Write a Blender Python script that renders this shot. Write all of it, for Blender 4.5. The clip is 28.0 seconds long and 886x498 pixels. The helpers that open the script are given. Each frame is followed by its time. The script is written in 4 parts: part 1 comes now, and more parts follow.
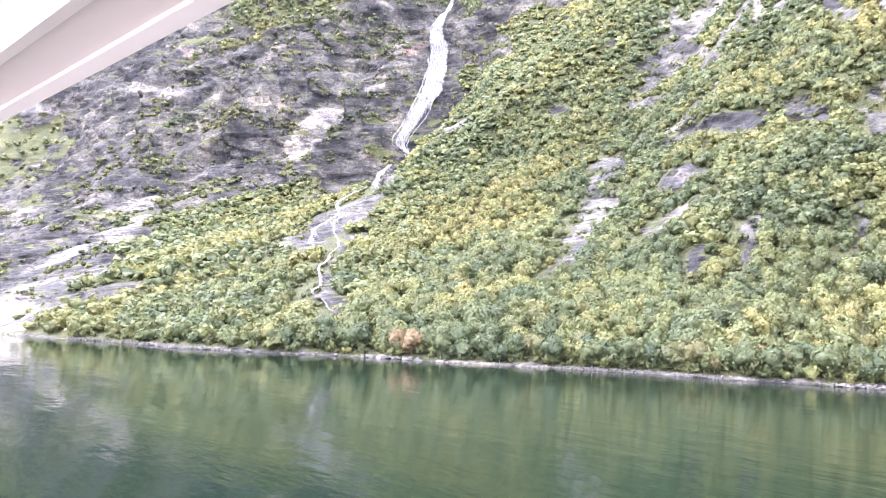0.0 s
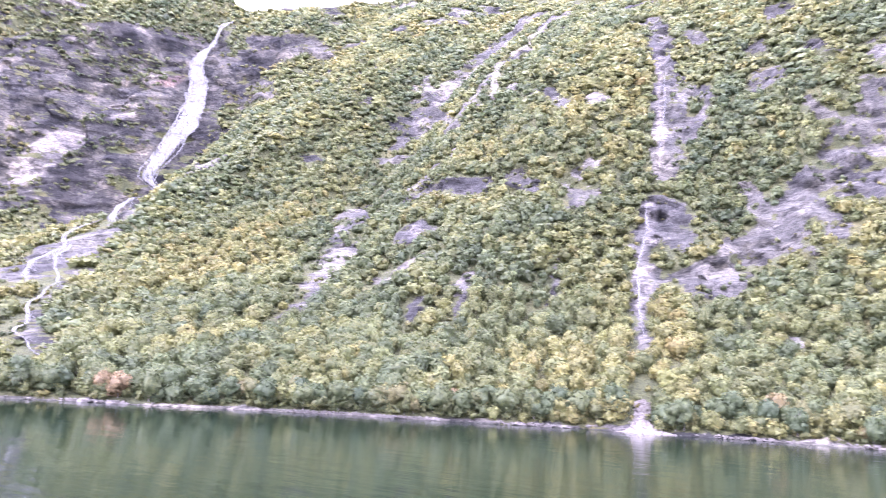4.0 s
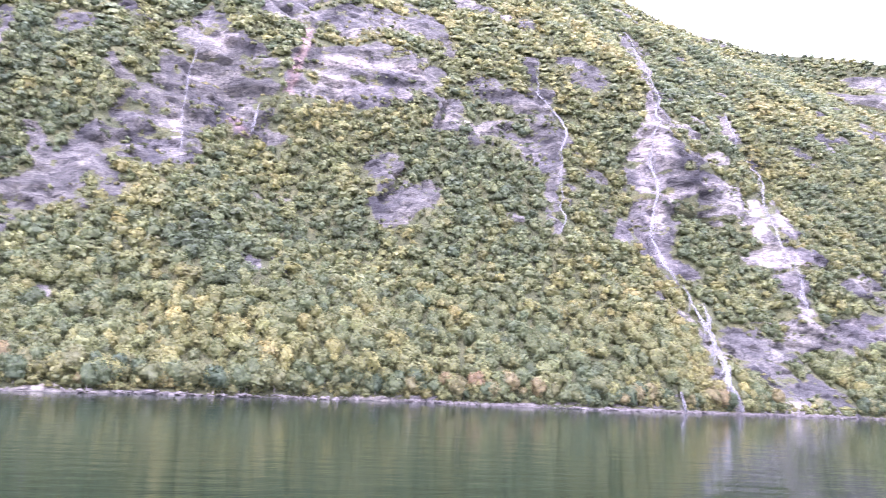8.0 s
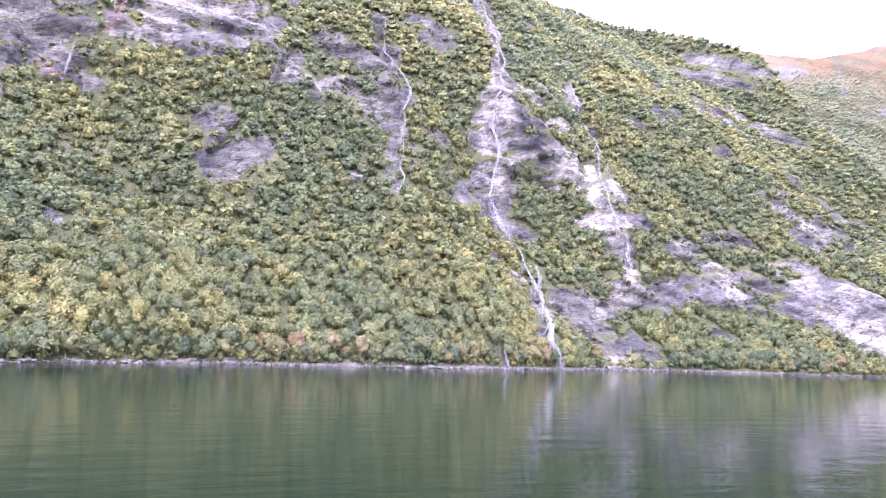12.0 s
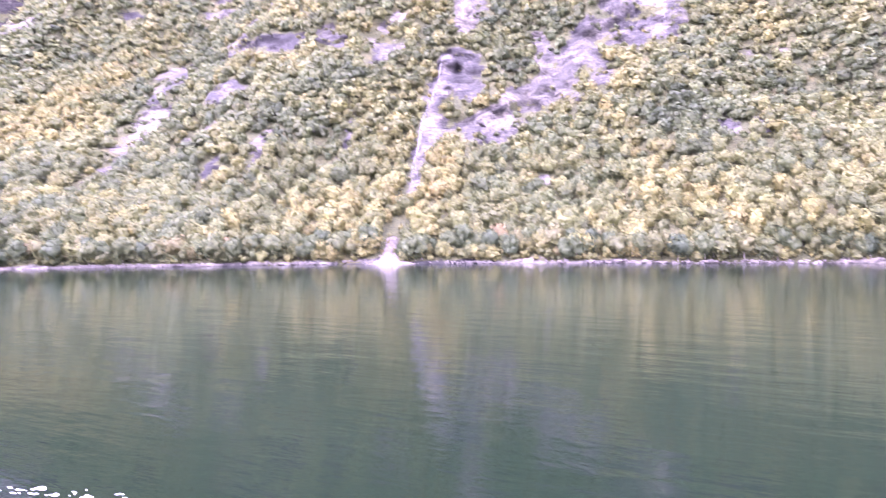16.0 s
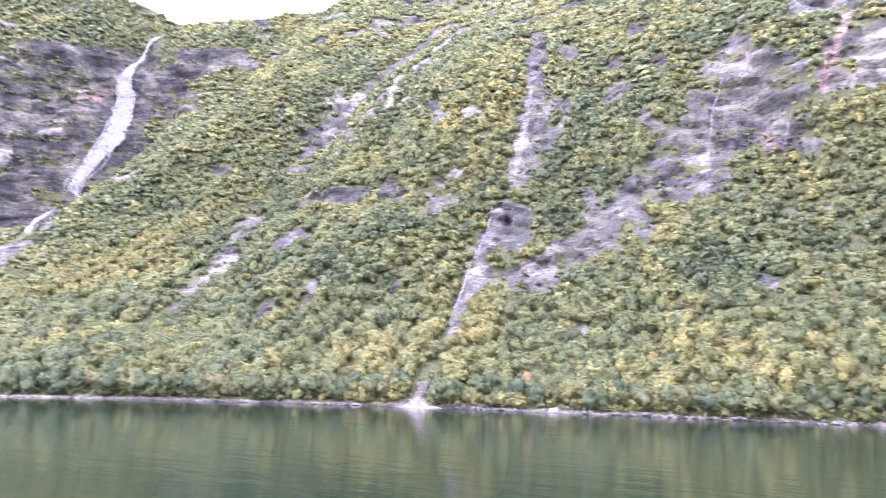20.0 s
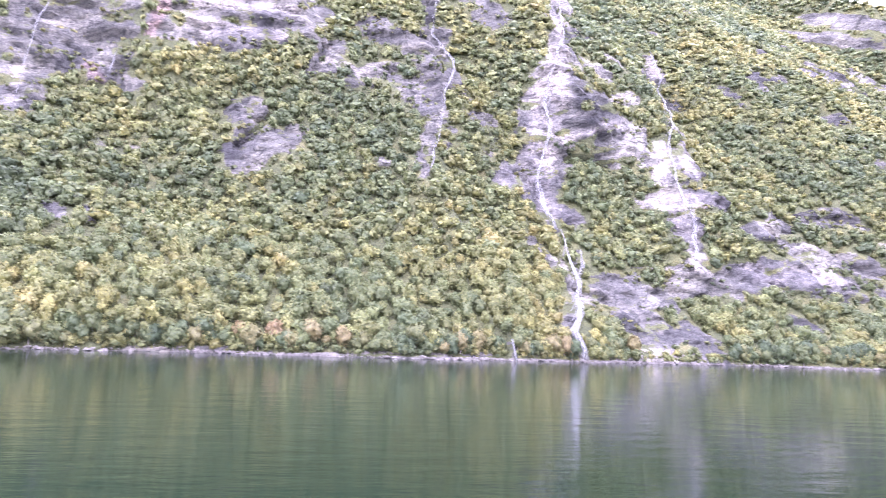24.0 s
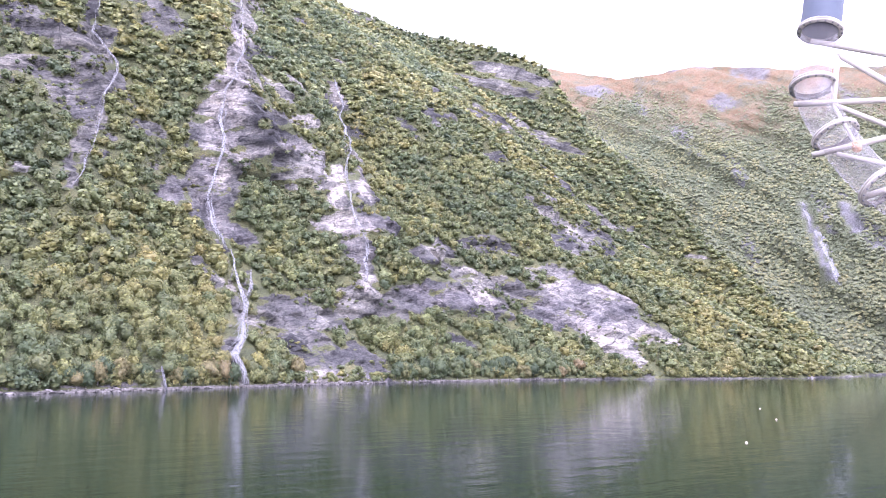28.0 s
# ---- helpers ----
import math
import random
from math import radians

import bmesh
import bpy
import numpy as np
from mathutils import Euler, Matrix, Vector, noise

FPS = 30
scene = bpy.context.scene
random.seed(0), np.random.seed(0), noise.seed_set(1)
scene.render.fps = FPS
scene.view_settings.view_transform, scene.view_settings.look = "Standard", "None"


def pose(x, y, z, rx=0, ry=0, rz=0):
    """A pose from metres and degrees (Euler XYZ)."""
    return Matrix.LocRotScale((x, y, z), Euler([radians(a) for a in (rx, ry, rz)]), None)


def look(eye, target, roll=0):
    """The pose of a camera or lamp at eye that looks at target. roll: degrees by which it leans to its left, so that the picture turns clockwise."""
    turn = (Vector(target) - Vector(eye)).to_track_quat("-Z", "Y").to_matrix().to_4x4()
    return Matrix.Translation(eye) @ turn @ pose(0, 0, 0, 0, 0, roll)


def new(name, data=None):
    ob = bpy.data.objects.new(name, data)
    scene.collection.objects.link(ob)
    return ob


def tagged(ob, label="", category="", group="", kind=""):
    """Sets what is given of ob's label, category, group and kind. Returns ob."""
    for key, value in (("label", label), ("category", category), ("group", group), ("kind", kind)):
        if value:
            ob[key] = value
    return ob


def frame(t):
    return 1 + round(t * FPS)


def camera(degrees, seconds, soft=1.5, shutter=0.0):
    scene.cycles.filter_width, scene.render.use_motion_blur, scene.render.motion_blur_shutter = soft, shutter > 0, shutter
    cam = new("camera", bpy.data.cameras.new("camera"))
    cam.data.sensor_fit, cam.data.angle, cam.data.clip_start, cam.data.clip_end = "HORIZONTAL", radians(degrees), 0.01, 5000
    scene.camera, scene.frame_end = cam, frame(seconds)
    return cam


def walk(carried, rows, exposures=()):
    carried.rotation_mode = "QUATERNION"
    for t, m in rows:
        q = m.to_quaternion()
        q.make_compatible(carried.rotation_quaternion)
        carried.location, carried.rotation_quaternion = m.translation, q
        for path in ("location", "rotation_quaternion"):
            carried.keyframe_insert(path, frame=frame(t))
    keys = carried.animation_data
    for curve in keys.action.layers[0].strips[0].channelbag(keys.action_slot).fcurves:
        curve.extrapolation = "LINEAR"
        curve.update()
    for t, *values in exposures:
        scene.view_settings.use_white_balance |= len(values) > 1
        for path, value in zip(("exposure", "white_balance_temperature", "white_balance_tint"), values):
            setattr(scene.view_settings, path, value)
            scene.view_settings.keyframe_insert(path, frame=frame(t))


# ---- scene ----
cam = camera(62.43, 28.0, soft=0.6, shutter=0.45)
# seconds, x, y, z, yaw to the left, pitch up, roll
PATH = [
    (0.0, 5.07, -2.59, 12.0, 56.85, 5.50, 2.59),
    (0.5, 7.11, -2.11, 12.0, 55.44, 7.42, 2.81),
    (1.0, 9.16, -1.63, 12.0, 53.72, 9.43, 2.89),
    (1.5, 11.21, -1.16, 12.0, 51.86, 10.96, 2.74),
    (2.0, 13.26, -0.68, 12.0, 49.90, 11.53, 2.62),
    (2.5, 15.32, -0.26, 12.0, 48.18, 11.28, 2.60),
    (4.5, 23.62, 0.72, 12.0, 33.14, 9.80, 3.27),
    (5.0, 25.72, 0.77, 12.0, 25.90, 9.86, 3.10),
    (5.5, 27.82, 0.82, 12.0, 18.04, 9.93, 2.72),
    (6.0, 29.93, 0.87, 12.0, 10.18, 9.84, 2.58),
    (6.5, 32.05, 0.89, 12.0, 3.02, 9.65, 2.67),
    (7.0, 34.18, 0.90, 12.0, -2.61, 9.49, 2.90),
    (7.5, 36.32, 0.92, 12.0, -7.55, 9.38, 3.14),
    (8.0, 38.47, 0.93, 12.0, -12.36, 9.27, 3.30),
    (8.5, 40.63, 0.94, 12.0, -16.65, 9.23, 3.38),
    (9.0, 42.80, 0.95, 12.0, -19.88, 9.22, 3.24),
    (9.5, 44.99, 0.96, 12.0, -22.19, 9.16, 3.00),
    (10.0, 47.19, 0.97, 12.0, -23.31, 9.16, 2.75),
    (10.5, 49.40, 0.98, 12.0, -23.82, 9.07, 2.59),
    (11.0, 51.63, 0.98, 12.0, -24.05, 8.83, 2.52),
    (11.5, 53.87, 0.99, 12.0, -23.99, 8.25, 2.49),
    (13.5, 63.00, 1.00, 12.0, -8.75, -0.65, 2.81),
    (14.0, 65.32, 1.00, 12.0, -0.89, -3.41, 2.31),
    (14.5, 67.67, 1.00, 12.0, 7.68, -5.41, 1.44),
    (15.0, 70.03, 1.00, 12.0, 16.03, -5.63, 0.92),
    (15.5, 72.41, 1.00, 12.0, 24.50, -4.13, 0.11),
    (16.0, 74.81, 0.99, 12.0, 30.76, -1.75, -0.54),
    (16.5, 77.22, 0.99, 12.0, 35.48, 1.35, -0.38),
    (17.0, 79.67, 0.98, 12.0, 38.91, 4.53, -0.07),
    (17.5, 82.13, 1.18, 12.0, 41.32, 7.24, 0.12),
    (18.0, 84.61, 1.37, 12.0, 43.37, 9.27, 0.32),
    (18.5, 87.11, 1.56, 12.0, 44.44, 10.28, 0.54),
    (19.0, 89.64, 1.75, 12.0, 44.23, 10.45, 0.92),
    (19.5, 92.19, 1.94, 12.0, 41.98, 10.10, 1.30),
    (20.0, 94.77, 2.03, 12.0, 37.23, 9.54, 1.58),
    (20.5, 97.37, 2.02, 12.0, 30.23, 8.92, 1.75),
    (21.0, 100.00, 2.00, 12.0, 22.51, 8.37, 1.82),
    (21.5, 102.65, 1.99, 12.0, 14.41, 7.88, 1.81),
    (22.0, 105.33, 1.97, 12.0, 7.33, 7.56, 1.94),
    (22.5, 108.03, 1.96, 12.0, 1.59, 7.41, 2.07),
    (24.5, 119.12, 1.88, 12.0, -14.87, 5.52, 2.44),
    (25.0, 121.97, 1.86, 12.0, -18.39, 5.21, 2.32),
    (25.5, 124.84, 1.84, 12.0, -21.91, 5.28, 2.11),
    (26.0, 128.75, 1.82, 12.0, -25.07, 5.83, 1.79),
    (26.5, 133.06, 1.79, 12.0, -28.21, 6.77, 1.37),
    (27.0, 133.06, 1.77, 12.0, -30.99, 7.59, 0.93),
    (27.5, 133.06, 1.74, 12.0, -33.04, 8.20, 0.51),
    (28.0, 133.06, 1.71, 12.0, -34.37, 8.39, 0.33),
]


def aim(x, y, z, yaw, pitch, roll):
    a, b = radians(yaw), radians(pitch)
    ahead = Vector((-math.sin(a) * math.cos(b), math.cos(a) * math.cos(b), math.sin(b)))
    eye = Vector((x, y, z))
    return look(eye, eye + ahead * 100, roll)


EXPOSURES = [
    (0.0, 2.5, 5710, 29),
    (1.0, 2.3, 5610, 29),
    (2.0, 2.2, 5560, 33),
    (4.5, 2.45, 5460, 47),
    (9.0, 2.15, 5460, 45),
    (11.5, 2.0, 5460, 41),
    (13.5, 2.8, 5560, 61),
    (15.0, 3.0, 5810, 55),
    (16.0, 2.8, 5560, 71),
    (17.0, 2.85, 5510, 71),
    (18.5, 2.3, 5460, 45),
    (20.0, 2.25, 5510, 41),
    (21.0, 2.65, 5510, 47),
    (22.0, 2.65, 5460, 49),
    (24.5, 2.4, 5460, 45),
    (26.0, 2.45, 5460, 45),
    (27.0, 2.2, 5460, 43),
    (28.0, 1.85, 5460, 41),
]
walk(cam, [(t, aim(*p)) for t, *p in PATH], EXPOSURES)

# ---- sky and sun: a bright overcast ----
sky_world = bpy.data.worlds.new("overcast")
scene.world = sky_world
sky_world.use_nodes = True
wn, wl = sky_world.node_tree.nodes, sky_world.node_tree.links
wn.clear()
sky = wn.new("ShaderNodeTexSky")
sky.sky_type, sky.sun_disc = "NISHITA", False
sky.sun_elevation, sky.sun_rotation = radians(54), radians(204)
sky.air_density, sky.dust_density = 1.0, 4.0
pale = wn.new("ShaderNodeHueSaturation")
pale.inputs["Saturation"].default_value = 0.25
coord = wn.new("ShaderNodeTexCoord")
cloud = wn.new("ShaderNodeTexNoise")
cloud.inputs["Scale"].default_value, cloud.inputs["Detail"].default_value = 2.5, 4
cover = wn.new("ShaderNodeMix")
cover.data_type = "RGBA"
cover.inputs["Factor"].default_value = 0.7
veil = wn.new("ShaderNodeMapRange")
veil.inputs["To Min"].default_value, veil.inputs["To Max"].default_value = 12.5, 15.0
back = wn.new("ShaderNodeBackground")
back.inputs["Strength"].default_value = 0.125
wout = wn.new("ShaderNodeOutputWorld")
wl.new(sky.outputs["Color"], pale.inputs["Color"])
wl.new(coord.outputs["Generated"], cloud.inputs["Vector"])
wl.new(cloud.outputs["Fac"], veil.inputs["Value"])
wl.new(pale.outputs["Color"], cover.inputs["A"])
wl.new(veil.outputs["Result"], cover.inputs["B"])
wl.new(cover.outputs["Result"], back.inputs["Color"])
wl.new(back.outputs["Background"], wout.inputs["Surface"])

sun_data = bpy.data.lights.new("sun", "SUN")
sun_data.energy, sun_data.angle, sun_data.color = 0.7, radians(20), (1.0, 0.96, 0.9)
sun = new("sun", sun_data)
sun.matrix_world = look((-60, -120, 420), (60, 150, 20))


# ---- materials ----
def material(name, rough=0.8, metal=0.0, spec=0.4):
    m = bpy.data.materials.new(name)
    m.use_nodes = True
    b = m.node_tree.nodes["Principled BSDF"]
    b.inputs["Roughness"].default_value = rough
    b.inputs["Metallic"].default_value = metal
    b.inputs["Specular IOR Level"].default_value = spec
    return m, m.node_tree.nodes, m.node_tree.links, b


def noise_node(n, l, scale, detail=5.0, rough=0.6, stretch=None, lift=0.0):
    tc = n.new("ShaderNodeTexCoord")
    t = n.new("ShaderNodeTexNoise")
    t.inputs["Scale"].default_value, t.inputs["Detail"].default_value, t.inputs["Roughness"].default_value = scale, detail, rough
    if stretch:
        mp = n.new("ShaderNodeMapping")
        mp.vector_type = "TEXTURE"
        mp.inputs["Scale"].default_value = [1 / q for q in stretch]
        mp.inputs["Rotation"].default_value = (0, lift, 0)
        l.new(tc.outputs["Object"], mp.inputs["Vector"])
        l.new(mp.outputs["Vector"], t.inputs["Vector"])
    else:
        l.new(tc.outputs["Object"], t.inputs["Vector"])
    return t.outputs["Fac"]


def ramp(n, l, value, stops):
    r = n.new("ShaderNodeValToRGB")
    e = r.color_ramp.elements
    while len(e) < len(stops):
        e.new(0.5)
    for k, (p, c) in zip(e, stops):
        k.position, k.color = p, (*c, 1) if len(c) == 3 else c
    l.new(value, r.inputs["Fac"])
    return r.outputs["Color"]


def mixed(n, l, a, b, f, blend="MIX"):
    m = n.new("ShaderNodeMix")
    m.data_type, m.blend_type = "RGBA", blend
    for key, v in (("Factor", f), ("A", a), ("B", b)):
        if isinstance(v, (int, float)):
            m.inputs[key].default_value = v
        elif isinstance(v, tuple):
            m.inputs[key].default_value = (*v, 1)
        else:
            l.new(v, m.inputs[key])
    return m.outputs["Result"]


def bump(n, l, bsdf, height, strength, distance):
    b = n.new("ShaderNodeBump")
    b.inputs["Strength"].default_value, b.inputs["Distance"].default_value = strength, distance
    l.new(height, b.inputs["Height"])
    l.new(b.outputs["Normal"], bsdf.inputs["Normal"])


def attribute(n, name):
    a = n.new("ShaderNodeAttribute")
    a.attribute_name = name
    return a


def ground_material():
    """Bare gneiss where the slope is too steep, moss, fern and scrub elsewhere."""
    m, n, l, b = material("hillside_ground", 0.85)
    cover = attribute(n, "cover")
    sep = n.new("ShaderNodeSeparateColor")
    l.new(cover.outputs["Color"], sep.inputs["Color"])
    def bent_place(scale, turn, sway_size, sway):
        """The place on the slope, turned, squeezed and gently bent, for strata and cracks."""
        tc, mp, add, wob = n.new("ShaderNodeTexCoord"), n.new("ShaderNodeMapping"), n.new("ShaderNodeVectorMath"), n.new("ShaderNodeTexNoise")
        mp.vector_type = "TEXTURE"
        mp.inputs["Scale"].default_value, mp.inputs["Rotation"].default_value = [1 / q for q in scale], turn
        add.operation = "MULTIPLY_ADD"
        add.inputs[1].default_value = (sway, sway, sway)
        wob.inputs["Scale"].default_value, wob.inputs["Detail"].default_value = sway_size, 3
        l.new(tc.outputs["Object"], wob.inputs["Vector"])
        l.new(wob.outputs["Color"], add.inputs[0])
        l.new(tc.outputs["Object"], add.inputs[2])
        l.new(add.outputs["Vector"], mp.inputs["Vector"])
        return mp.outputs["Vector"]

    west = n.new("ShaderNodeMapRange")
    west.inputs["From Min"].default_value, west.inputs["From Max"].default_value = 0.95, 0.7
    l.new(cover.outputs["Alpha"], west.inputs["Value"])
    rock = ramp(n, l, noise_node(n, l, 0.03, 8, 0.65), [(0.3, (0.055, 0.054, 0.046)), (0.5, (0.15, 0.145, 0.12)), (0.7, (0.285, 0.273, 0.224))])
    fresh = ramp(n, l, noise_node(n, l, 0.08, 8, 0.65), [(0.3, (0.215, 0.198, 0.162)), (0.5, (0.305, 0.283, 0.232)), (0.7, (0.37, 0.346, 0.288))])
    rock = mixed(n, l, rock, fresh, sep.outputs["Green"])
    warm = ramp(n, l, noise_node(n, l, 0.12, 6, 0.7), [(0.3, (0.2, 0.14, 0.115)), (0.7, (0.36, 0.27, 0.225))])
    rock = mixed(n, l, rock, warm, sep.outputs["Blue"])
    rock = mixed(n, l, rock, cover.outputs["Alpha"], 1.0, "MULTIPLY")
    # weathered blocks, each with its own tone
    blocks = n.new("ShaderNodeTexVoronoi")
    blocks.inputs["Scale"].default_value = 0.06
    l.new(bent_place((0.8, 0.8, 1.7), (0.1, -0.5, 0.1), 0.12, 9), blocks.inputs["Vector"])
    tone = n.new("ShaderNodeSeparateColor")
    l.new(blocks.outputs["Color"], tone.inputs["Color"])
    rock = mixed(n, l, rock, ramp(n, l, tone.outputs["Red"], [(0.0, (0.4, 0.41, 0.44)), (0.3, (0.8, 0.8, 0.83)), (0.7, (1.05, 1.04, 1.03)), (1.0, (1.5, 1.46, 1.42))]), 0.8, "MULTIPLY")
    # thin beds of light and dark rock: nearly level to the east, tilted to the west
    beds = mixed(n, l, noise_node(n, l, 1.0, 9, 0.72, (0.1, 0.1, 0.42), -0.12), noise_node(n, l, 1.0, 9, 0.72, (0.06, 0.06, 0.24), -0.8), west.outputs["Result"])
    rock = mixed(n, l, rock, ramp(n, l, beds, [(0.34, (0.25, 0.25, 0.28)), (0.45, (0.75, 0.75, 0.77)), (0.55, (1.1, 1.09, 1.07)), (0.66, (1.5, 1.46, 1.42))]), 0.65, "MULTIPLY")
    # darker, bluish parts, scattered by noise
    dark_parts = ramp(n, l, noise_node(n, l, 0.022, 7, 0.68, (1.0, 1.0, 0.8), -0.5), [(0.38, (0.3, 0.31, 0.38)), (0.47, (0.7, 0.71, 0.77)), (0.56, (1.05, 1.05, 1.05))])
    rock = mixed(n, l, rock, dark_parts, 0.9, "MULTIPLY")
    # diagonal shadow lines and pale faces painted on the western cliff
    shade = ramp(n, l, noise_node(n, l, 0.05, 9, 0.74, (1.0, 1.0, 0.75), -0.6), [(0.42, (0.3, 0.32, 0.4)), (0.47, (0.95, 0.95, 0.97)), (0.54, (1, 1, 1)), (0.59, (1.9, 1.8, 1.66))])
    rock = mixed(n, l, rock, mixed(n, l, (1.0, 1.0, 1.0), shade, west.outputs["Result"]), 1.0, "MULTIPLY")
    # streaks where water runs down
    streak = ramp(n, l, noise_node(n, l, 0.5, 6, 0.65, (1.0, 1.0, 0.09)), [(0.34, (1.55, 1.5, 1.46)), (0.45, (1, 1, 1)), (0.58, (0.92, 0.92, 0.94)), (0.68, (0.55, 0.55, 0.6))])
    rock = mixed(n, l, rock, streak, 0.75, "MULTIPLY")
    # joints, broken off here and there
    for size, squash, turn, thin, deep in ((0.055, (0.5, 0.5, 2.2), (0.05, -0.2, 0), 0.022, 0.9), (0.06, (1.6, 1.6, 0.5), (0.0, 0.3, 0.3), 0.016, 0.7), (0.14, (0.35, 0.35, 1.8), (0.05, -0.45, 0), 0.03, 0.8)):
        cell = n.new("ShaderNodeTexVoronoi")
        cell.feature = "DISTANCE_TO_EDGE"
        cell.inputs["Scale"].default_value = size
        l.new(bent_place(squash, turn, 0.3, 4), cell.inputs["Vector"])
        crack = ramp(n, l, cell.outputs["Distance"], [(0.0, (0.14, 0.14, 0.16)), (thin, (0.5, 0.5, 0.53)), (thin * 2.2, (1, 1, 1))])
        here = n.new("ShaderNodeMapRange")
        here.inputs["From Min"].default_value, here.inputs["From Max"].default_value, here.inputs["To Max"].default_value = 0.45, 0.58, deep
        l.new(noise_node(n, l, size * 1.3, 5, 0.7), here.inputs["Value"])
        rock = mixed(n, l, rock, crack, here.outputs["Result"], "MULTIPLY")
    seams = ramp(n, l, mixed(n, l, noise_node(n, l, 1.0, 6, 0.7, (0.32, 0.32, 1.3), -0.15), noise_node(n, l, 1.0, 6, 0.7, (0.3, 0.3, 0.9), -0.95), west.outputs["Result"]), [(0.36, (0.2, 0.2, 0.22)), (0.43, (0.85, 0.85, 0.86)), (0.55, (1.05, 1.05, 1.04)), (0.66, (1.25, 1.23, 1.2))])
    rock = mixed(n, l, rock, seams, 0.85, "MULTIPLY")
    grain = ramp(n, l, noise_node(n, l, 0.9, 9, 0.8), [(0.36, (0.4, 0.4, 0.42)), (0.5, (1, 1, 1)), (0.64, (1.4, 1.38, 1.35))])
    rock = mixed(n, l, rock, grain, 0.8, "MULTIPLY")
    moss = ramp(n, l, noise_node(n, l, 0.09, 8, 0.65), [(0.3, (0.065, 0.076, 0.036)), (0.5, (0.1, 0.108, 0.046)), (0.62, (0.135, 0.132, 0.054)), (0.76, (0.175, 0.152, 0.066))])
    tuft = ramp(n, l, noise_node(n, l, 1.3, 5, 0.75), [(0.34, (0.3, 0.32, 0.3)), (0.5, (0.85, 0.87, 0.85)), (0.68, (1.35, 1.32, 1.2))])
    moss = mixed(n, l, moss, tuft, 1.0, "MULTIPLY")
    fuzzy = n.new("ShaderNodeMath")
    fuzzy.operation = "ADD"
    edge = n.new("ShaderNodeMapRange")
    edge.inputs["From Min"].default_value, edge.inputs["From Max"].default_value = 0.3, 0.7
    edge.inputs["To Min"].default_value, edge.inputs["To Max"].default_value = -0.35, 0.35
    l.new(noise_node(n, l, 0.35, 6, 0.7), edge.inputs["Value"])
    l.new(edge.outputs["Result"], fuzzy.inputs[0])
    l.new(sep.outputs["Red"], fuzzy.inputs[1])
    ledge = n.new("ShaderNodeMapRange")
    ledge.inputs["From Min"].default_value, ledge.inputs["From Max"].default_value = 0.56, 0.64
    ledge.inputs["To Max"].default_value = 0.8
    l.new(noise_node(n, l, 0.06, 7, 0.66, (0.6, 0.6, 1.7), -0.25), ledge.inputs["Value"])
    shy = n.new("ShaderNodeMath")
    shy.operation = "MULTIPLY_ADD"
    shy.inputs[1].default_value = -1.0
    l.new(ledge.outputs["Result"], shy.inputs[0])
    l.new(fuzzy.outputs[0], shy.inputs[2])
    cut = n.new("ShaderNodeMapRange")
    cut.inputs["From Min"].default_value, cut.inputs["From Max"].default_value = 0.42, 0.58
    l.new(shy.outputs[0], cut.inputs["Value"])
    l.new(mixed(n, l, moss, rock, cut.outputs["Result"]), b.inputs["Base Color"])
    bump(n, l, b, noise_node(n, l, 0.3, 9, 0.72, (0.7, 0.7, 1.5), -0.25), 1.0, 2.0)
    return m


def moor_material():
    m, n, l, b = material("far_moor", 0.9)
    cover = attribute(n, "cover")
    sep = n.new("ShaderNodeSeparateColor")
    l.new(cover.outputs["Color"], sep.inputs["Color"])
    green = ramp(n, l, noise_node(n, l, 0.02, 8, 0.65), [(0.3, (0.095, 0.11, 0.062)), (0.55, (0.125, 0.14, 0.075)), (0.75, (0.18, 0.18, 0.1))])
    heath = ramp(n, l, noise_node(n, l, 0.02, 10, 0.78), [(0.34, (0.1, 0.085, 0.05)), (0.46, (0.21, 0.135, 0.07)), (0.56, (0.15, 0.13, 0.07)), (0.7, (0.13, 0.125, 0.12))])
    scar = ramp(n, l, noise_node(n, l, 0.03, 7, 0.7), [(0.35, (0.1, 0.1, 0.105)), (0.65, (0.22, 0.215, 0.21))])
    base = mixed(n, l, green, heath, sep.outputs["Green"])
    l.new(mixed(n, l, base, scar, sep.outputs["Red"]), b.inputs["Base Color"])
    bump(n, l, b, noise_node(n, l, 0.1, 9, 0.75), 1.0, 9.0)
    return m


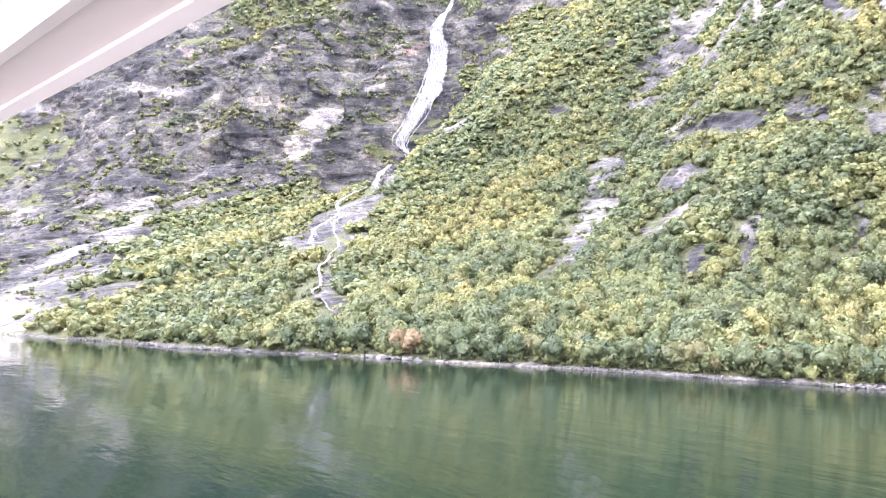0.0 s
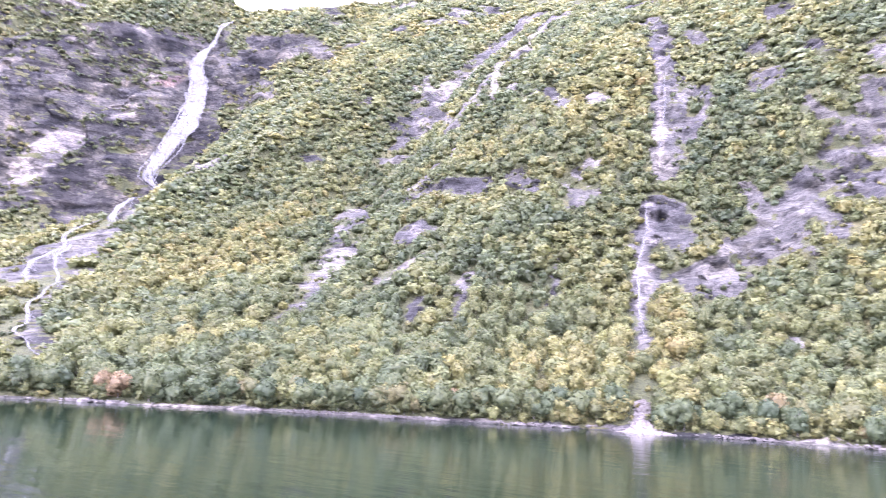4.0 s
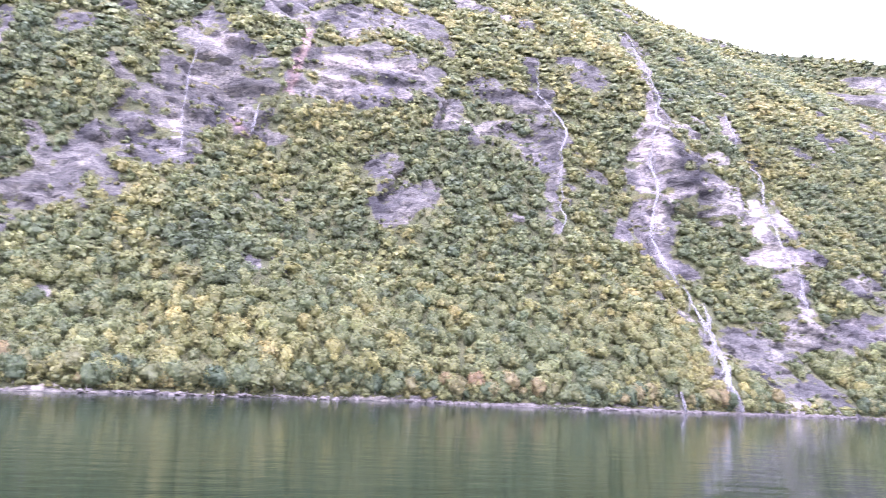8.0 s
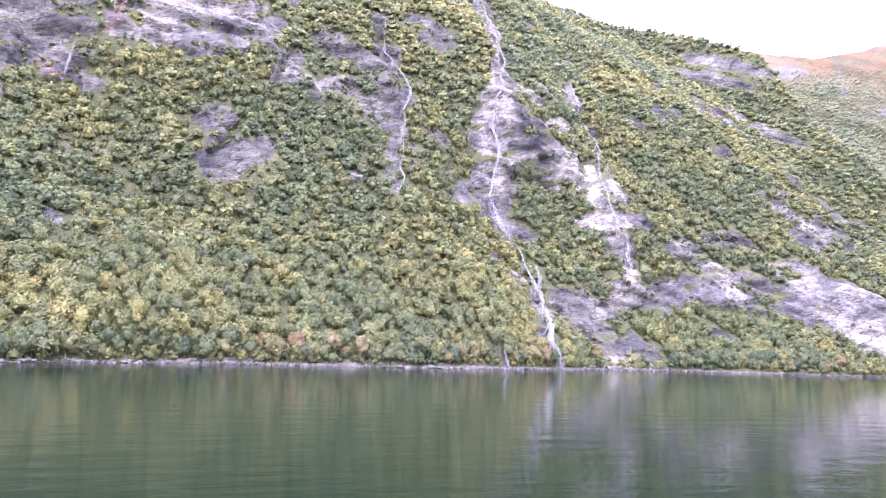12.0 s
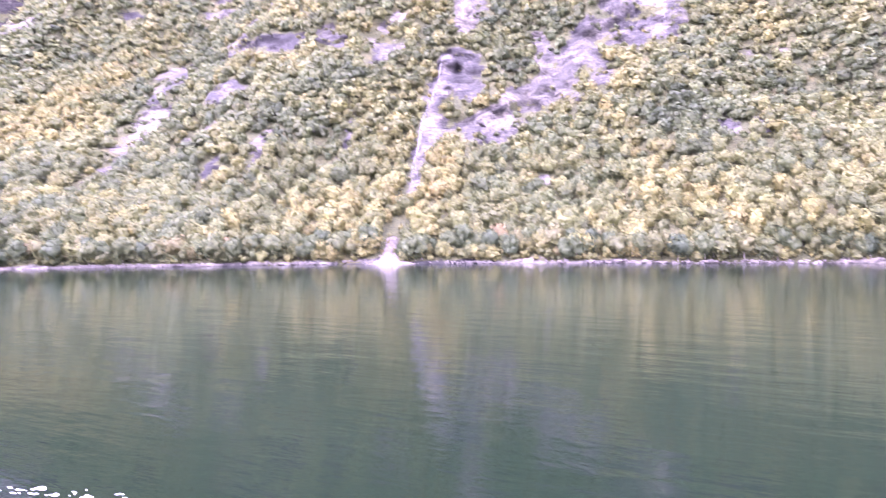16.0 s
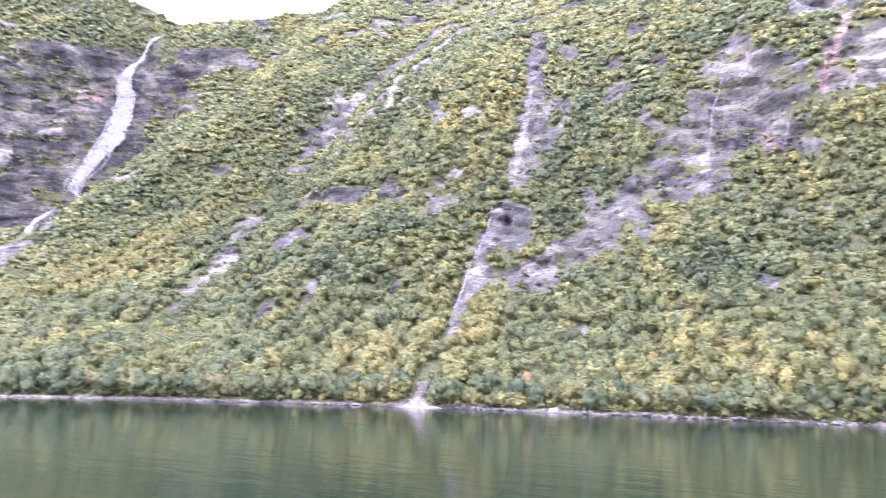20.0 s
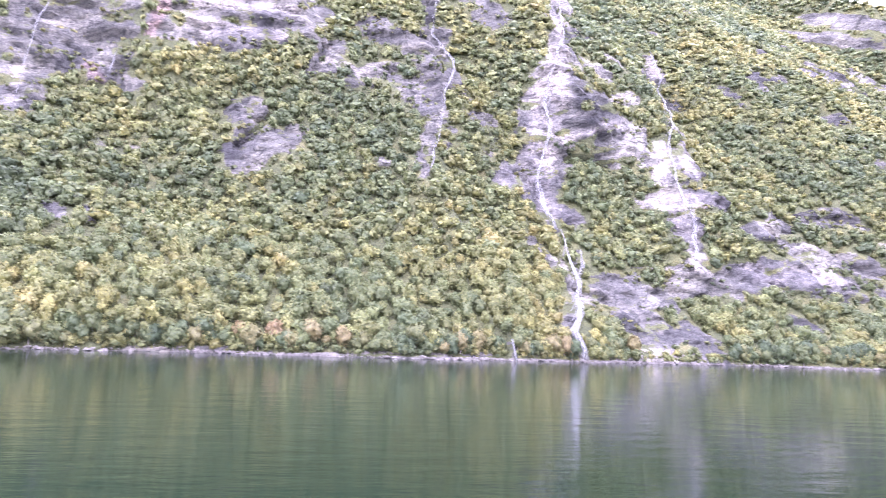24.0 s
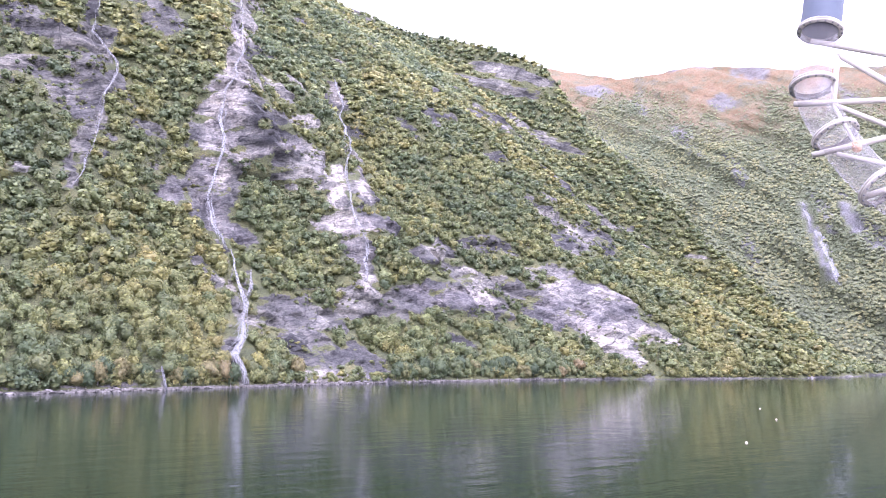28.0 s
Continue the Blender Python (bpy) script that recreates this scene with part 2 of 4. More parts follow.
def leaf_material(name, per_object=False):
    """Birch leaves: a colour for each tree, and leaf bunches lighter and darker by chance."""
    m, n, l, b = material(name, 0.55, spec=0.4)
    if per_object:
        info = n.new("ShaderNodeObjectInfo")
        tint = ramp(n, l, info.outputs["Random"], [(0.0, (0.075, 0.105, 0.058)), (0.35, (0.105, 0.135, 0.064)), (0.65, (0.135, 0.158, 0.07)), (0.85, (0.18, 0.18, 0.078)), (0.95, (0.225, 0.195, 0.09)), (1.0, (0.26, 0.19, 0.105))])
    else:
        tint = attribute(n, "tint").outputs["Color"]
    geo = n.new("ShaderNodeNewGeometry")
    spread = ramp(n, l, geo.outputs["Random Per Island"], [(0.0, (0.72, 0.75, 0.73)), (0.5, (0.98, 1.0, 0.98)), (1.0, (1.28, 1.25, 1.18))])
    base = mixed(n, l, tint, spread, 1.0, "MULTIPLY")
    clump = n.new("ShaderNodeTexNoise")
    clump.inputs["Scale"].default_value, clump.inputs["Detail"].default_value, clump.inputs["Roughness"].default_value = 0.7, 4, 0.7
    l.new(geo.outputs["Position"], clump.inputs["Vector"])
    base = mixed(n, l, base, ramp(n, l, clump.outputs["Fac"], [(0.34, (0.7, 0.74, 0.72)), (0.5, (1, 1, 1)), (0.66, (1.25, 1.22, 1.12))]), 1.0, "MULTIPLY")
    l.new(base, b.inputs["Base Color"])
    thin = n.new("ShaderNodeBsdfTranslucent")
    l.new(base, thin.inputs["Color"])
    both = n.new("ShaderNodeMixShader")
    both.inputs["Fac"].default_value = 0.35
    l.new(b.outputs["BSDF"], both.inputs[1])
    l.new(thin.outputs["BSDF"], both.inputs[2])
    l.new(both.outputs["Shader"], n["Material Output"].inputs["Surface"])
    return m


def plain_noise(name, dark, light, scale, rough=0.8, metal=0.0, bumpy=0.0, distance=0.02, spec=0.4):
    m, n, l, b = material(name, rough, metal, spec)
    f = noise_node(n, l, scale, 7, 0.65)
    l.new(ramp(n, l, f, [(0.3, dark), (0.7, light)]), b.inputs["Base Color"])
    if bumpy:
        bump(n, l, b, f, bumpy, distance)
    return m


def water_material():
    """Deep green fjord water with a low, wind-drawn ripple."""
    m, n, l, b = material("fjord_water", 0.03, spec=0.22)
    b.inputs["IOR"].default_value = 1.33
    deep = ramp(n, l, noise_node(n, l, 0.006, 3), [(0.3, (0.005, 0.013, 0.0072)), (0.7, (0.007, 0.0165, 0.0095))])
    l.new(deep, b.inputs["Base Color"])
    swell = noise_node(n, l, 0.16, 3, 0.5, (0.6, 1.5, 1.0))
    chop = noise_node(n, l, 0.9, 3, 0.55, (0.5, 1.6, 1.0))
    add = n.new("ShaderNodeMath")
    add.operation = "MULTIPLY_ADD"
    add.inputs[1].default_value = 0.22
    l.new(chop, add.inputs[0])
    l.new(swell, add.inputs[2])
    bump(n, l, b, add.outputs[0], 0.33, 0.3)
    return m


def foam_material():
    """White water, torn into threads that let the rock show through."""
    m, n, l, b = material("falling_water", 0.5, spec=0.3)
    l.new(ramp(n, l, noise_node(n, l, 0.8, 6, 0.7, (1, 1, 0.15)), [(0.3, (0.19, 0.19, 0.19)), (0.6, (0.31, 0.31, 0.31))]), b.inputs["Base Color"])
    torn = n.new("ShaderNodeMapRange")
    torn.inputs["From Min"].default_value, torn.inputs["From Max"].default_value = 0.42, 0.62
    torn.inputs["To Min"].default_value, torn.inputs["To Max"].default_value = 0.4, 0.8
    l.new(noise_node(n, l, 1.5, 5, 0.7, (1, 1, 0.12)), torn.inputs["Value"])
    l.new(torn.outputs["Result"], b.inputs["Alpha"])
    return m


GROUND = ground_material()
MOOR = moor_material()
LEAVES = leaf_material("birch_leaves")
LEAVES_ONE = leaf_material("shore_leaves", True)
BARK = plain_noise("birch_bark", (0.16, 0.14, 0.12), (0.5, 0.47, 0.43), 3.0, 0.85, bumpy=0.4)
WATER = water_material()
FOAM = foam_material()
STONE = plain_noise("shore_stone", (0.08, 0.075, 0.07), (0.3, 0.275, 0.25), 0.5, 0.85, bumpy=0.5, distance=0.1)
GRAVEL = plain_noise("pale_gravel", (0.17, 0.155, 0.138), (0.31, 0.285, 0.258), 0.8, 0.9, bumpy=0.5, distance=0.1)


# ---- helpers for meshes ----
def raw_mesh(name, verts, faces, mat, smooth=False, normals=None):
    """verts (n, 3) and faces (m, k) as arrays, one mesh. normals: a direction for each vertex, to round a crown of leaves."""
    verts, faces = np.asarray(verts, np.float32), np.asarray(faces, np.int32)
    me = bpy.data.meshes.new(name)
    m, k = faces.shape
    me.vertices.add(len(verts))
    me.vertices.foreach_set("co", verts.ravel())
    me.loops.add(m * k)
    me.loops.foreach_set("vertex_index", faces.ravel())
    me.polygons.add(m)
    me.polygons.foreach_set("loop_start", np.arange(0, m * k, k, dtype=np.int32))
    me.polygons.foreach_set("use_smooth", np.full(m, smooth))
    me.update(calc_edges=True)
    me.validate()
    if normals is not None:
        soft_normals = me.attributes.new("custom_normal", "FLOAT_VECTOR", "POINT")
        soft_normals.data.foreach_set("vector", np.asarray(normals, np.float32).ravel())
    me.materials.append(mat)
    return me


def paint(me, name, values):
    a = me.color_attributes.new(name, "FLOAT_COLOR", "POINT")
    a.data.foreach_set("color", np.concatenate([values, np.ones((len(values), 4 - values.shape[1]))], 1).astype(np.float32).ravel())


def part(name, bm, mat, parent=None, label=""):
    me = bpy.data.meshes.new(name)
    bm.to_mesh(me)
    bm.free()
    me.materials.append(mat)
    ob = new(name, me)
    if parent:
        ob.parent = parent
    if label:
        ob["label"] = label
    return ob


def lattice(ix, iy, seed):
    h = (ix.astype(np.int64) * 374761393 + iy.astype(np.int64) * 668265263 + seed * 1442695041) & 0xFFFFFFFF
    h = ((h ^ (h >> 13)) * 1274126177) & 0xFFFFFFFF
    return ((h ^ (h >> 16)) & 0xFFFF) / 65535.0


def wave(x, y, seed):
    ix, iy = np.floor(x), np.floor(y)
    fx, fy = x - ix, y - iy
    fx, fy = fx * fx * (3 - 2 * fx), fy * fy * (3 - 2 * fy)
    a, b = lattice(ix, iy, seed), lattice(ix + 1, iy, seed)
    c, d = lattice(ix, iy + 1, seed), lattice(ix + 1, iy + 1, seed)
    return (a * (1 - fx) + b * fx) * (1 - fy) + (c * (1 - fx) + d * fx) * fy


def fbm(x, y, seed, octaves=4):
    """Smooth noise between about -1 and 1."""
    x, y = np.broadcast_arrays(np.asarray(x, float), np.asarray(y, float))
    v, amp, tot = 0.0, 1.0, 0.0
    for k in range(octaves):
        v = v + amp * (wave(x * 2**k + 17.3 * k, y * 2**k - 9.1 * k, seed + k) * 2 - 1)
        tot += amp
        amp *= 0.5
    return v / tot * 1.6


def step(a, b, x):
    t = np.clip((x - a) / (b - a), 0, 1)
    return t * t * (3 - 2 * t)


# ---- slope model: inland distance d over (along the shore s, height z) ----
AX = math.radians(17)
LEVELS = [0, 25, 60, 110, 170, 240, 340, 460, 640]
STATIONS_W = {
    -900: [-60, -30, 20, 60, 90, 120, 180, 300, 480],
    -650: [-70, -30, 20, 70, 110, 150, 230, 380, 560],
    -560: [-78, -35, 30, 100, 150, 205, 300, 440, 620],
    -500: [-75, -20, 50, 150, 200, 270, 370, 500, 680],
    -445: [-80, -20, 75, 215, 285, 340, 390, 530, 720],
    -400: [-82, -10, 95, 192, 260, 330, 420, 560, 740],
    -330: [-80, -10, 92, 182, 230, 310, 410, 560, 760],
    -250: [-62, 25, 118, 198, 270, 340, 450, 600, 800],
    -190: [-22, 60, 120, 180, 250, 310, 430, 600, 800],
    -130: [8, 70, 115, 180, 235, 300, 420, 600, 800],
}
STATIONS_E = {
    -50: [32, 85, 135, 190, 225, 280, 400, 600, 800],
    30: [38, 80, 120, 175, 205, 260, 380, 580, 780],
    90: [42, 75, 130, 170, 195, 250, 370, 570, 770],
    170: [26, 55, 95, 140, 175, 225, 340, 540, 740],
    250: [22, 48, 85, 120, 160, 205, 310, 500, 700],
    320: [18, 40, 72, 115, 150, 195, 290, 480, 680],
    390: [0, 30, 60, 100, 140, 195, 280, 470, 660],
    440: [-22, 20, 55, 100, 150, 195, 290, 460, 650],
    530: [-75, -35, 12, 70, 124, 186, 296, 470, 650],
    600: [-110, -62, -8, 58, 118, 176, 288, 462, 650],
    670: [-118, -72, -15, 52, 115, 172, 280, 430, 600],
    725: [-120, -92, -52, 4, 62, 128, 200, 420, 640],
    760: [-128, -20, 40, 110, 190, 270, 360, 520, 760],
    900: [-135, 240, 300, 380, 460, 540, 640, 800, 1000],
}
CREST = {-900: 560, -741: 512, -579: 416, -515: 393, -459: 410, -425: 455, -399: 515, -340: 600, -250: 640,
         600: 640, 632: 520, 663: 415, 700: 382, 727: 326, 760: 250, 830: 120, 900: 40}
def smooth_table():
    st = {**STATIONS_W, **STATIONS_E}
    ks = np.array(sorted(st), float)
    return ks, np.array([st[k] for k in sorted(st)], float)
SK, SD = smooth_table()
def ease(x, xs):
    i = np.clip(np.searchsorted(xs, x) - 1, 0, len(xs) - 2)
    f = np.clip((x - xs[i]) / (xs[i + 1] - xs[i]), 0, 1)
    return i, f
def cubic(p0, p1, p2, p3, f):
    return p1 + 0.5 * f * (p2 - p0 + f * (2 * p0 - 5 * p1 + 4 * p2 - p3 + f * (3 * (p1 - p2) + p3 - p0)))
ZL = np.array(LEVELS, float)
def inland(s, z):
    """Smooth inland distance of the slope's face."""
    s, z = np.broadcast_arrays(np.asarray(s, float), np.asarray(z, float))
    i, f = ease(s, SK)
    j, g = ease(z, ZL)
    f = f * f * (3 - 2 * f) * 0.5 + f * 0.5
    def row(k):
        k = np.clip(k, 0, len(SK) - 1)
        jm, j2 = np.maximum(j - 1, 0), np.minimum(j + 2, len(ZL) - 1)
        lin = SD[k, j] * (1 - g) + SD[k, j + 1] * g
        cub = cubic(SD[k, jm], SD[k, j], SD[k, j + 1], SD[k, j2], g)
        return 0.5 * lin + 0.5 * cub
    return row(i) * (1 - f) + row(i + 1) * f
def world(s, d):
    return s * math.cos(AX) - d * math.sin(AX), 186 + s * math.sin(AX) + d * math.cos(AX)

# bare rock on the slope: stretches from (s, height) to (s, height), and half their width
ROCK_A = [
    (-662, 165, -558, 183, 94.3),
    (-589, 107, -546, 116, 28.2),
    (-558, 183, -518, 211, 67.0),
    (-505, 150, -459, 121, 22.4),
    (-495, 174, -491, 246, 42.7),
    (-477, 168, -463, 186, 23.6),
    (-469, 278, -444, 317, 27.4),
    (-458, 325, -413, 327, 15.5),
    (-439, 21, -491, 54, 10.5),
    (-434, 15, -485, 32, 12.1),
    (-354, 5, -381, 21, 8.2),
    (-351, 11, -457, 40, 5.7),
    (-334, 0, -346, 16, 7.2),
    (-327, 44, -373, 76, 10.6),
    (-268, 256, -242, 197, 5.5),
    (-222, 69, -240, 108, 6.8),
    (-211, 53, -219, 77, 6.7),
    (-209, 113, -153, 119, 4.6),
    (-199, 35, -222, 69, 4.3),
]
ROCK_B = [
    (-539, 43, -590, 74, 11.8),
    (-467, 28, -524, 54, 9.7),
    (-364, 6, -469, 32, 12.6),
    (-335, 0, -335, 6, 5.3),
    (-275, 246, -198, 172, 3.4),
    (-266, 162, -234, 165, 4.2),
    (-254, 208, -260, 178, 6.2),
    (-253, 247, -235, 202, 3.7),
    (-248, 101, -250, 110, 3.2),
    (-243, 94, -197, 40, 2.7),
    (-228, 270, -258, 216, 10.5),
    (-213, 124, -195, 121, 4.6),
    (-212, 51, -212, 55, 5.1),
    (-210, 360, -228, 270, 15.7),
    (-207, 123, -188, 147, 3.9),
    (-188, 247, -207, 175, 4.5),
    (-176, 82, -179, 81, 5.9),
    (-171, 113, -153, 115, 3.7),
    (-171, 351, -188, 247, 7.4),
]
ROCK_C = [
    (-162, 64, -178, 53, 4.8),
    (-147, 40, -142, 33, 2.6),
    (-144, 120, -137, 122, 3.1),
    (-140, 116, -125, 109, 3.5),
    (-140, 194, -128, 179, 5.6),
    (-135, 188, -125, 176, 5.5),
    (-134, 55, -127, 32, 2.1),
    (-111, 113, -104, 99, 3.3),
    (-103, 65, -99, 43, 1.6),
    (-82, 274, -63, 189, 5.8),
    (-79, 254, -62, 124, 5.9),
    (-74, 181, -68, 124, 3.2),
    (-72, 71, -68, 54, 4.5),
    (-70, 99, -68, 67, 3.6),
    (-68, 46, -61, 29, 2.2),
    (-68, 70, -64, 52, 5.7),
    (-68, 99, -67, 76, 5.7),
    (-67, 45, -62, 28, 3.0),
    (-63, 98, -58, 97, 4.4),
]
ROCK_D = [
    (-61, 92, -57, 77, 7.1),
    (-58, 184, -60, 154, 6.5),
    (-54, 247, -50, 241, 5.0),
    (-51, 188, -46, 179, 5.2),
    (-50, 59, -35, 64, 9.1),
    (-44, 63, -37, 54, 6.8),
    (-43, 178, -55, 152, 7.0),
    (-34, 72, -15, 85, 7.4),
    (-27, 37, -25, 36, 2.0),
    (-26, 114, -18, 88, 4.9),
    (-25, 74, -4, 90, 9.9),
    (-19, 185, -9, 186, 7.8),
    (-14, 31, -12, 30, 2.3),
    (-5, 108, 6, 87, 8.6),
    (-3, 72, -1, 70, 2.1),
    (0, 102, 10, 84, 6.4),
    (0, 112, 24, 111, 10.5),
    (10, 205, 13, 208, 4.2),
    (11, 133, 25, 104, 7.8),
]
ROCK_E = [
    (22, 140, 40, 112, 8.8),
    (23, 26, 24, 24, 1.7),
    (29, 171, 33, 143, 5.0),
    (33, 161, 36, 110, 5.2),
    (36, 141, 35, 106, 4.2),
    (39, 136, 36, 104, 3.8),
    (48, 143, 72, 150, 11.9),
    (48, 163, 72, 156, 14.6),
    (48, 165, 76, 161, 14.0),
    (48, 198, 67, 195, 12.0),
    (49, 138, 84, 142, 8.5),
    (50, 197, 70, 172, 14.3),
    (55, 51, 59, 49, 2.4),
    (60, 206, 65, 191, 9.1),
    (69, 50, 70, 47, 2.4),
    (74, 189, 85, 180, 7.8),
    (81, 135, 88, 127, 5.9),
    (97, 230, 128, 258, 11.8),
    (102, 162, 146, 164, 6.7),
]
ROCK_F = [
    (114, 217, 93, 160, 4.3),
    (116, 162, 157, 177, 8.6),
    (118, 195, 187, 197, 12.3),
    (120, 188, 171, 185, 14.2),
    (127, 92, 133, 84, 4.1),
    (134, 115, 136, 88, 6.4),
    (135, 90, 129, 87, 3.5),
    (135, 234, 196, 240, 15.4),
    (138, 233, 191, 248, 17.8),
    (144, 119, 144, 96, 6.1),
    (152, 104, 157, 101, 4.0),
    (164, 110, 152, 97, 4.8),
    (174, 148, 197, 175, 4.0),
    (191, 168, 182, 151, 4.1),
    (193, 162, 184, 151, 3.5),
    (196, 158, 231, 149, 4.3),
    (199, 93, 200, 92, 3.1),
    (200, 151, 220, 160, 5.2),
    (213, 188, 233, 182, 5.7),
]
ROCK_G = [
    (219, 192, 233, 180, 6.3),
    (221, 186, 232, 179, 8.2),
    (226, 144, 231, 127, 5.8),
    (235, 162, 246, 149, 4.9),
    (240, 146, 227, 100, 2.9),
    (243, 143, 216, 89, 3.1),
    (243, 168, 241, 151, 6.0),
    (249, 180, 255, 158, 6.7),
    (254, 128, 274, 129, 3.2),
    (258, 196, 254, 157, 7.2),
    (260, 220, 243, 177, 5.1),
    (263, 90, 272, 98, 6.5),
    (265, 57, 269, 48, 4.9),
    (271, 27, 290, 30, 7.5),
    (280, 4, 322, 2, 2.6),
    (284, 225, 292, 206, 7.3),
    (287, 222, 288, 211, 7.4),
    (288, 15, 325, 10, 9.5),
    (288, 84, 297, 72, 6.7),
]
ROCK_H = [
    (289, 97, 288, 84, 4.6),
    (295, 30, 332, 32, 9.2),
    (304, 158, 283, 87, 11.6),
    (314, 136, 351, 135, 8.3),
    (314, 168, 294, 100, 13.3),
    (316, 148, 378, 162, 4.3),
    (324, 136, 371, 138, 7.8),
    (335, 118, 361, 115, 6.9),
    (338, 125, 367, 134, 6.9),
    (340, 38, 363, 39, 6.9),
    (353, 87, 389, 89, 5.5),
    (357, 189, 370, 182, 7.6),
    (360, 72, 349, 45, 6.5),
    (373, 258, 307, 159, 11.0),
    (384, 47, 437, 47, 11.8),
    (393, 22, 398, 19, 4.6),
    (395, 287, 316, 168, 14.1),
    (399, 69, 442, 82, 5.9),
    (417, 151, 385, 115, 8.5),
]
ROCK_I = [
    (419, 64, 457, 59, 7.4),
    (440, 218, 438, 198, 6.3),
    (457, 86, 481, 88, 5.8),
    (468, 60, 479, 53, 10.0),
    (473, 37, 510, 66, 9.6),
    (481, 90, 489, 86, 5.7),
    (484, 27, 485, 23, 9.1),
    (494, 24, 480, 4, 3.5),
    (495, 53, 508, 38, 17.2),
    (520, 211, 525, 205, 6.1),
    (524, 213, 555, 219, 5.1),
    (547, 96, 626, 116, 9.3),
    (587, 233, 630, 216, 7.7),
    (591, 96, 577, 85, 4.5),
    (611, 246, 628, 230, 7.8),
    (672, 247, 674, 226, 9.5),
    (675, 306, 705, 288, 6.3),
    (692, 335, 716, 300, 6.4),
]
ROCKS = ROCK_A + ROCK_B + ROCK_C + ROCK_D + ROCK_E + ROCK_F + ROCK_G + ROCK_H + ROCK_I
# hollows under overhanging rock
HOLLOWS = [(-202, 117, -182, 114, 3.7), (-157, 210, -130, 198, 4.2), (-64, 70, -64, 94, 2.7), (-42, 58, -20, 76, 3.9), (13, 206, 7, 205, 2.8), (45, 177, 68, 177, 2.9), (134, 94, 149, 114, 3.0), (193, 178, 179, 151, 2.8), (274, 28, 291, 28, 2.7), (288, 24, 285, 17, 3.2), (315, 108, 338, 108, 5.2), (452, 85, 486, 88, 3.3), (463, 64, 465, 56, 4.6), (467, 52, 479, 45, 3.8), (658, 292, 707, 284, 5.0)]
PALE_A = [
    (-852, 209, -812, 199, 9.5),
    (-689, 212, -652, 200, 5.1),
    (-639, 198, -622, 194, 6.9),
    (-552, 78, -553, 87, 8.4),
    (-510, 137, -511, 185, 10.5),
    (-495, 205, -492, 211, 4.1),
    (-484, 50, -521, 71, 4.3),
    (-478, 32, -491, 44, 4.1),
    (-347, 3, -435, 21, 5.5),
    (-335, -1, -330, 2, 2.9),
    (-233, 266, -248, 227, 4.8),
    (-212, 51, -208, 53, 3.1),
    (-203, 340, -220, 269, 7.1),
    (-195, 252, -183, 203, 3.2),
    (-183, 0, -170, 0, 0.8),
    (-178, 84, -177, 79, 3.9),
    (-171, 347, -189, 257, 4.2),
    (-169, 0, -139, 0, 0.6),
    (-162, 64, -174, 54, 2.7),
]
PALE_B = [
    (-136, 0, -94, 1, 0.6),
    (-136, 52, -128, 35, 1.1),
    (-76, 232, -67, 128, 2.2),
    (-71, 1, -54, 1, 0.8),
    (-71, 68, -69, 58, 2.5),
    (-69, 98, -67, 76, 2.6),
    (-68, 66, -65, 52, 3.1),
    (-67, 43, -63, 30, 1.6),
    (-16, 1, -4, 2, 0.5),
    (37, 129, 35, 106, 2.4),
    (54, 208, 60, 192, 5.8),
    (59, 201, 65, 194, 4.4),
    (81, 1, 113, 2, 0.8),
    (115, 173, 162, 169, 4.0),
    (120, 188, 169, 190, 5.0),
    (122, 166, 158, 172, 3.4),
    (136, 1, 171, 2, 0.8),
    (182, 2, 211, 2, 0.9),
    (263, 90, 271, 96, 4.7),
]
PALE_C = [
    (263, 94, 263, 89, 4.0),
    (264, 2, 311, 2, 1.1),
    (280, 4, 322, 2, 2.3),
    (285, 76, 300, 71, 4.7),
    (288, 82, 294, 72, 4.8),
    (297, 121, 291, 100, 8.3),
    (305, 150, 288, 91, 6.5),
    (310, 122, 352, 138, 3.0),
    (310, 159, 303, 130, 8.7),
    (344, 83, 377, 87, 4.0),
    (350, 225, 316, 168, 7.4),
    (350, 233, 305, 158, 5.7),
    (356, 87, 389, 89, 4.1),
    (358, 74, 349, 55, 3.2),
    (362, 68, 350, 48, 3.9),
    (377, 127, 359, 100, 4.2),
    (384, 47, 437, 47, 6.2),
    (397, 131, 380, 106, 4.4),
    (439, 216, 406, 182, 3.8),
]
PALE_D = [
    (440, 214, 441, 204, 4.1),
    (479, 38, 508, 38, 11.2),
    (480, 23, 485, 22, 5.0),
    (480, 45, 502, 62, 5.4),
    (508, 62, 525, 54, 8.7),
]
PALE = PALE_A + PALE_B + PALE_C + PALE_D
WARM = [(-650, 244, -642, 242, 4.7), (-493, 252, -492, 262, 4.4), (67, 138, 71, 130, 4.0), (114, 217, 93, 160, 3.2)]
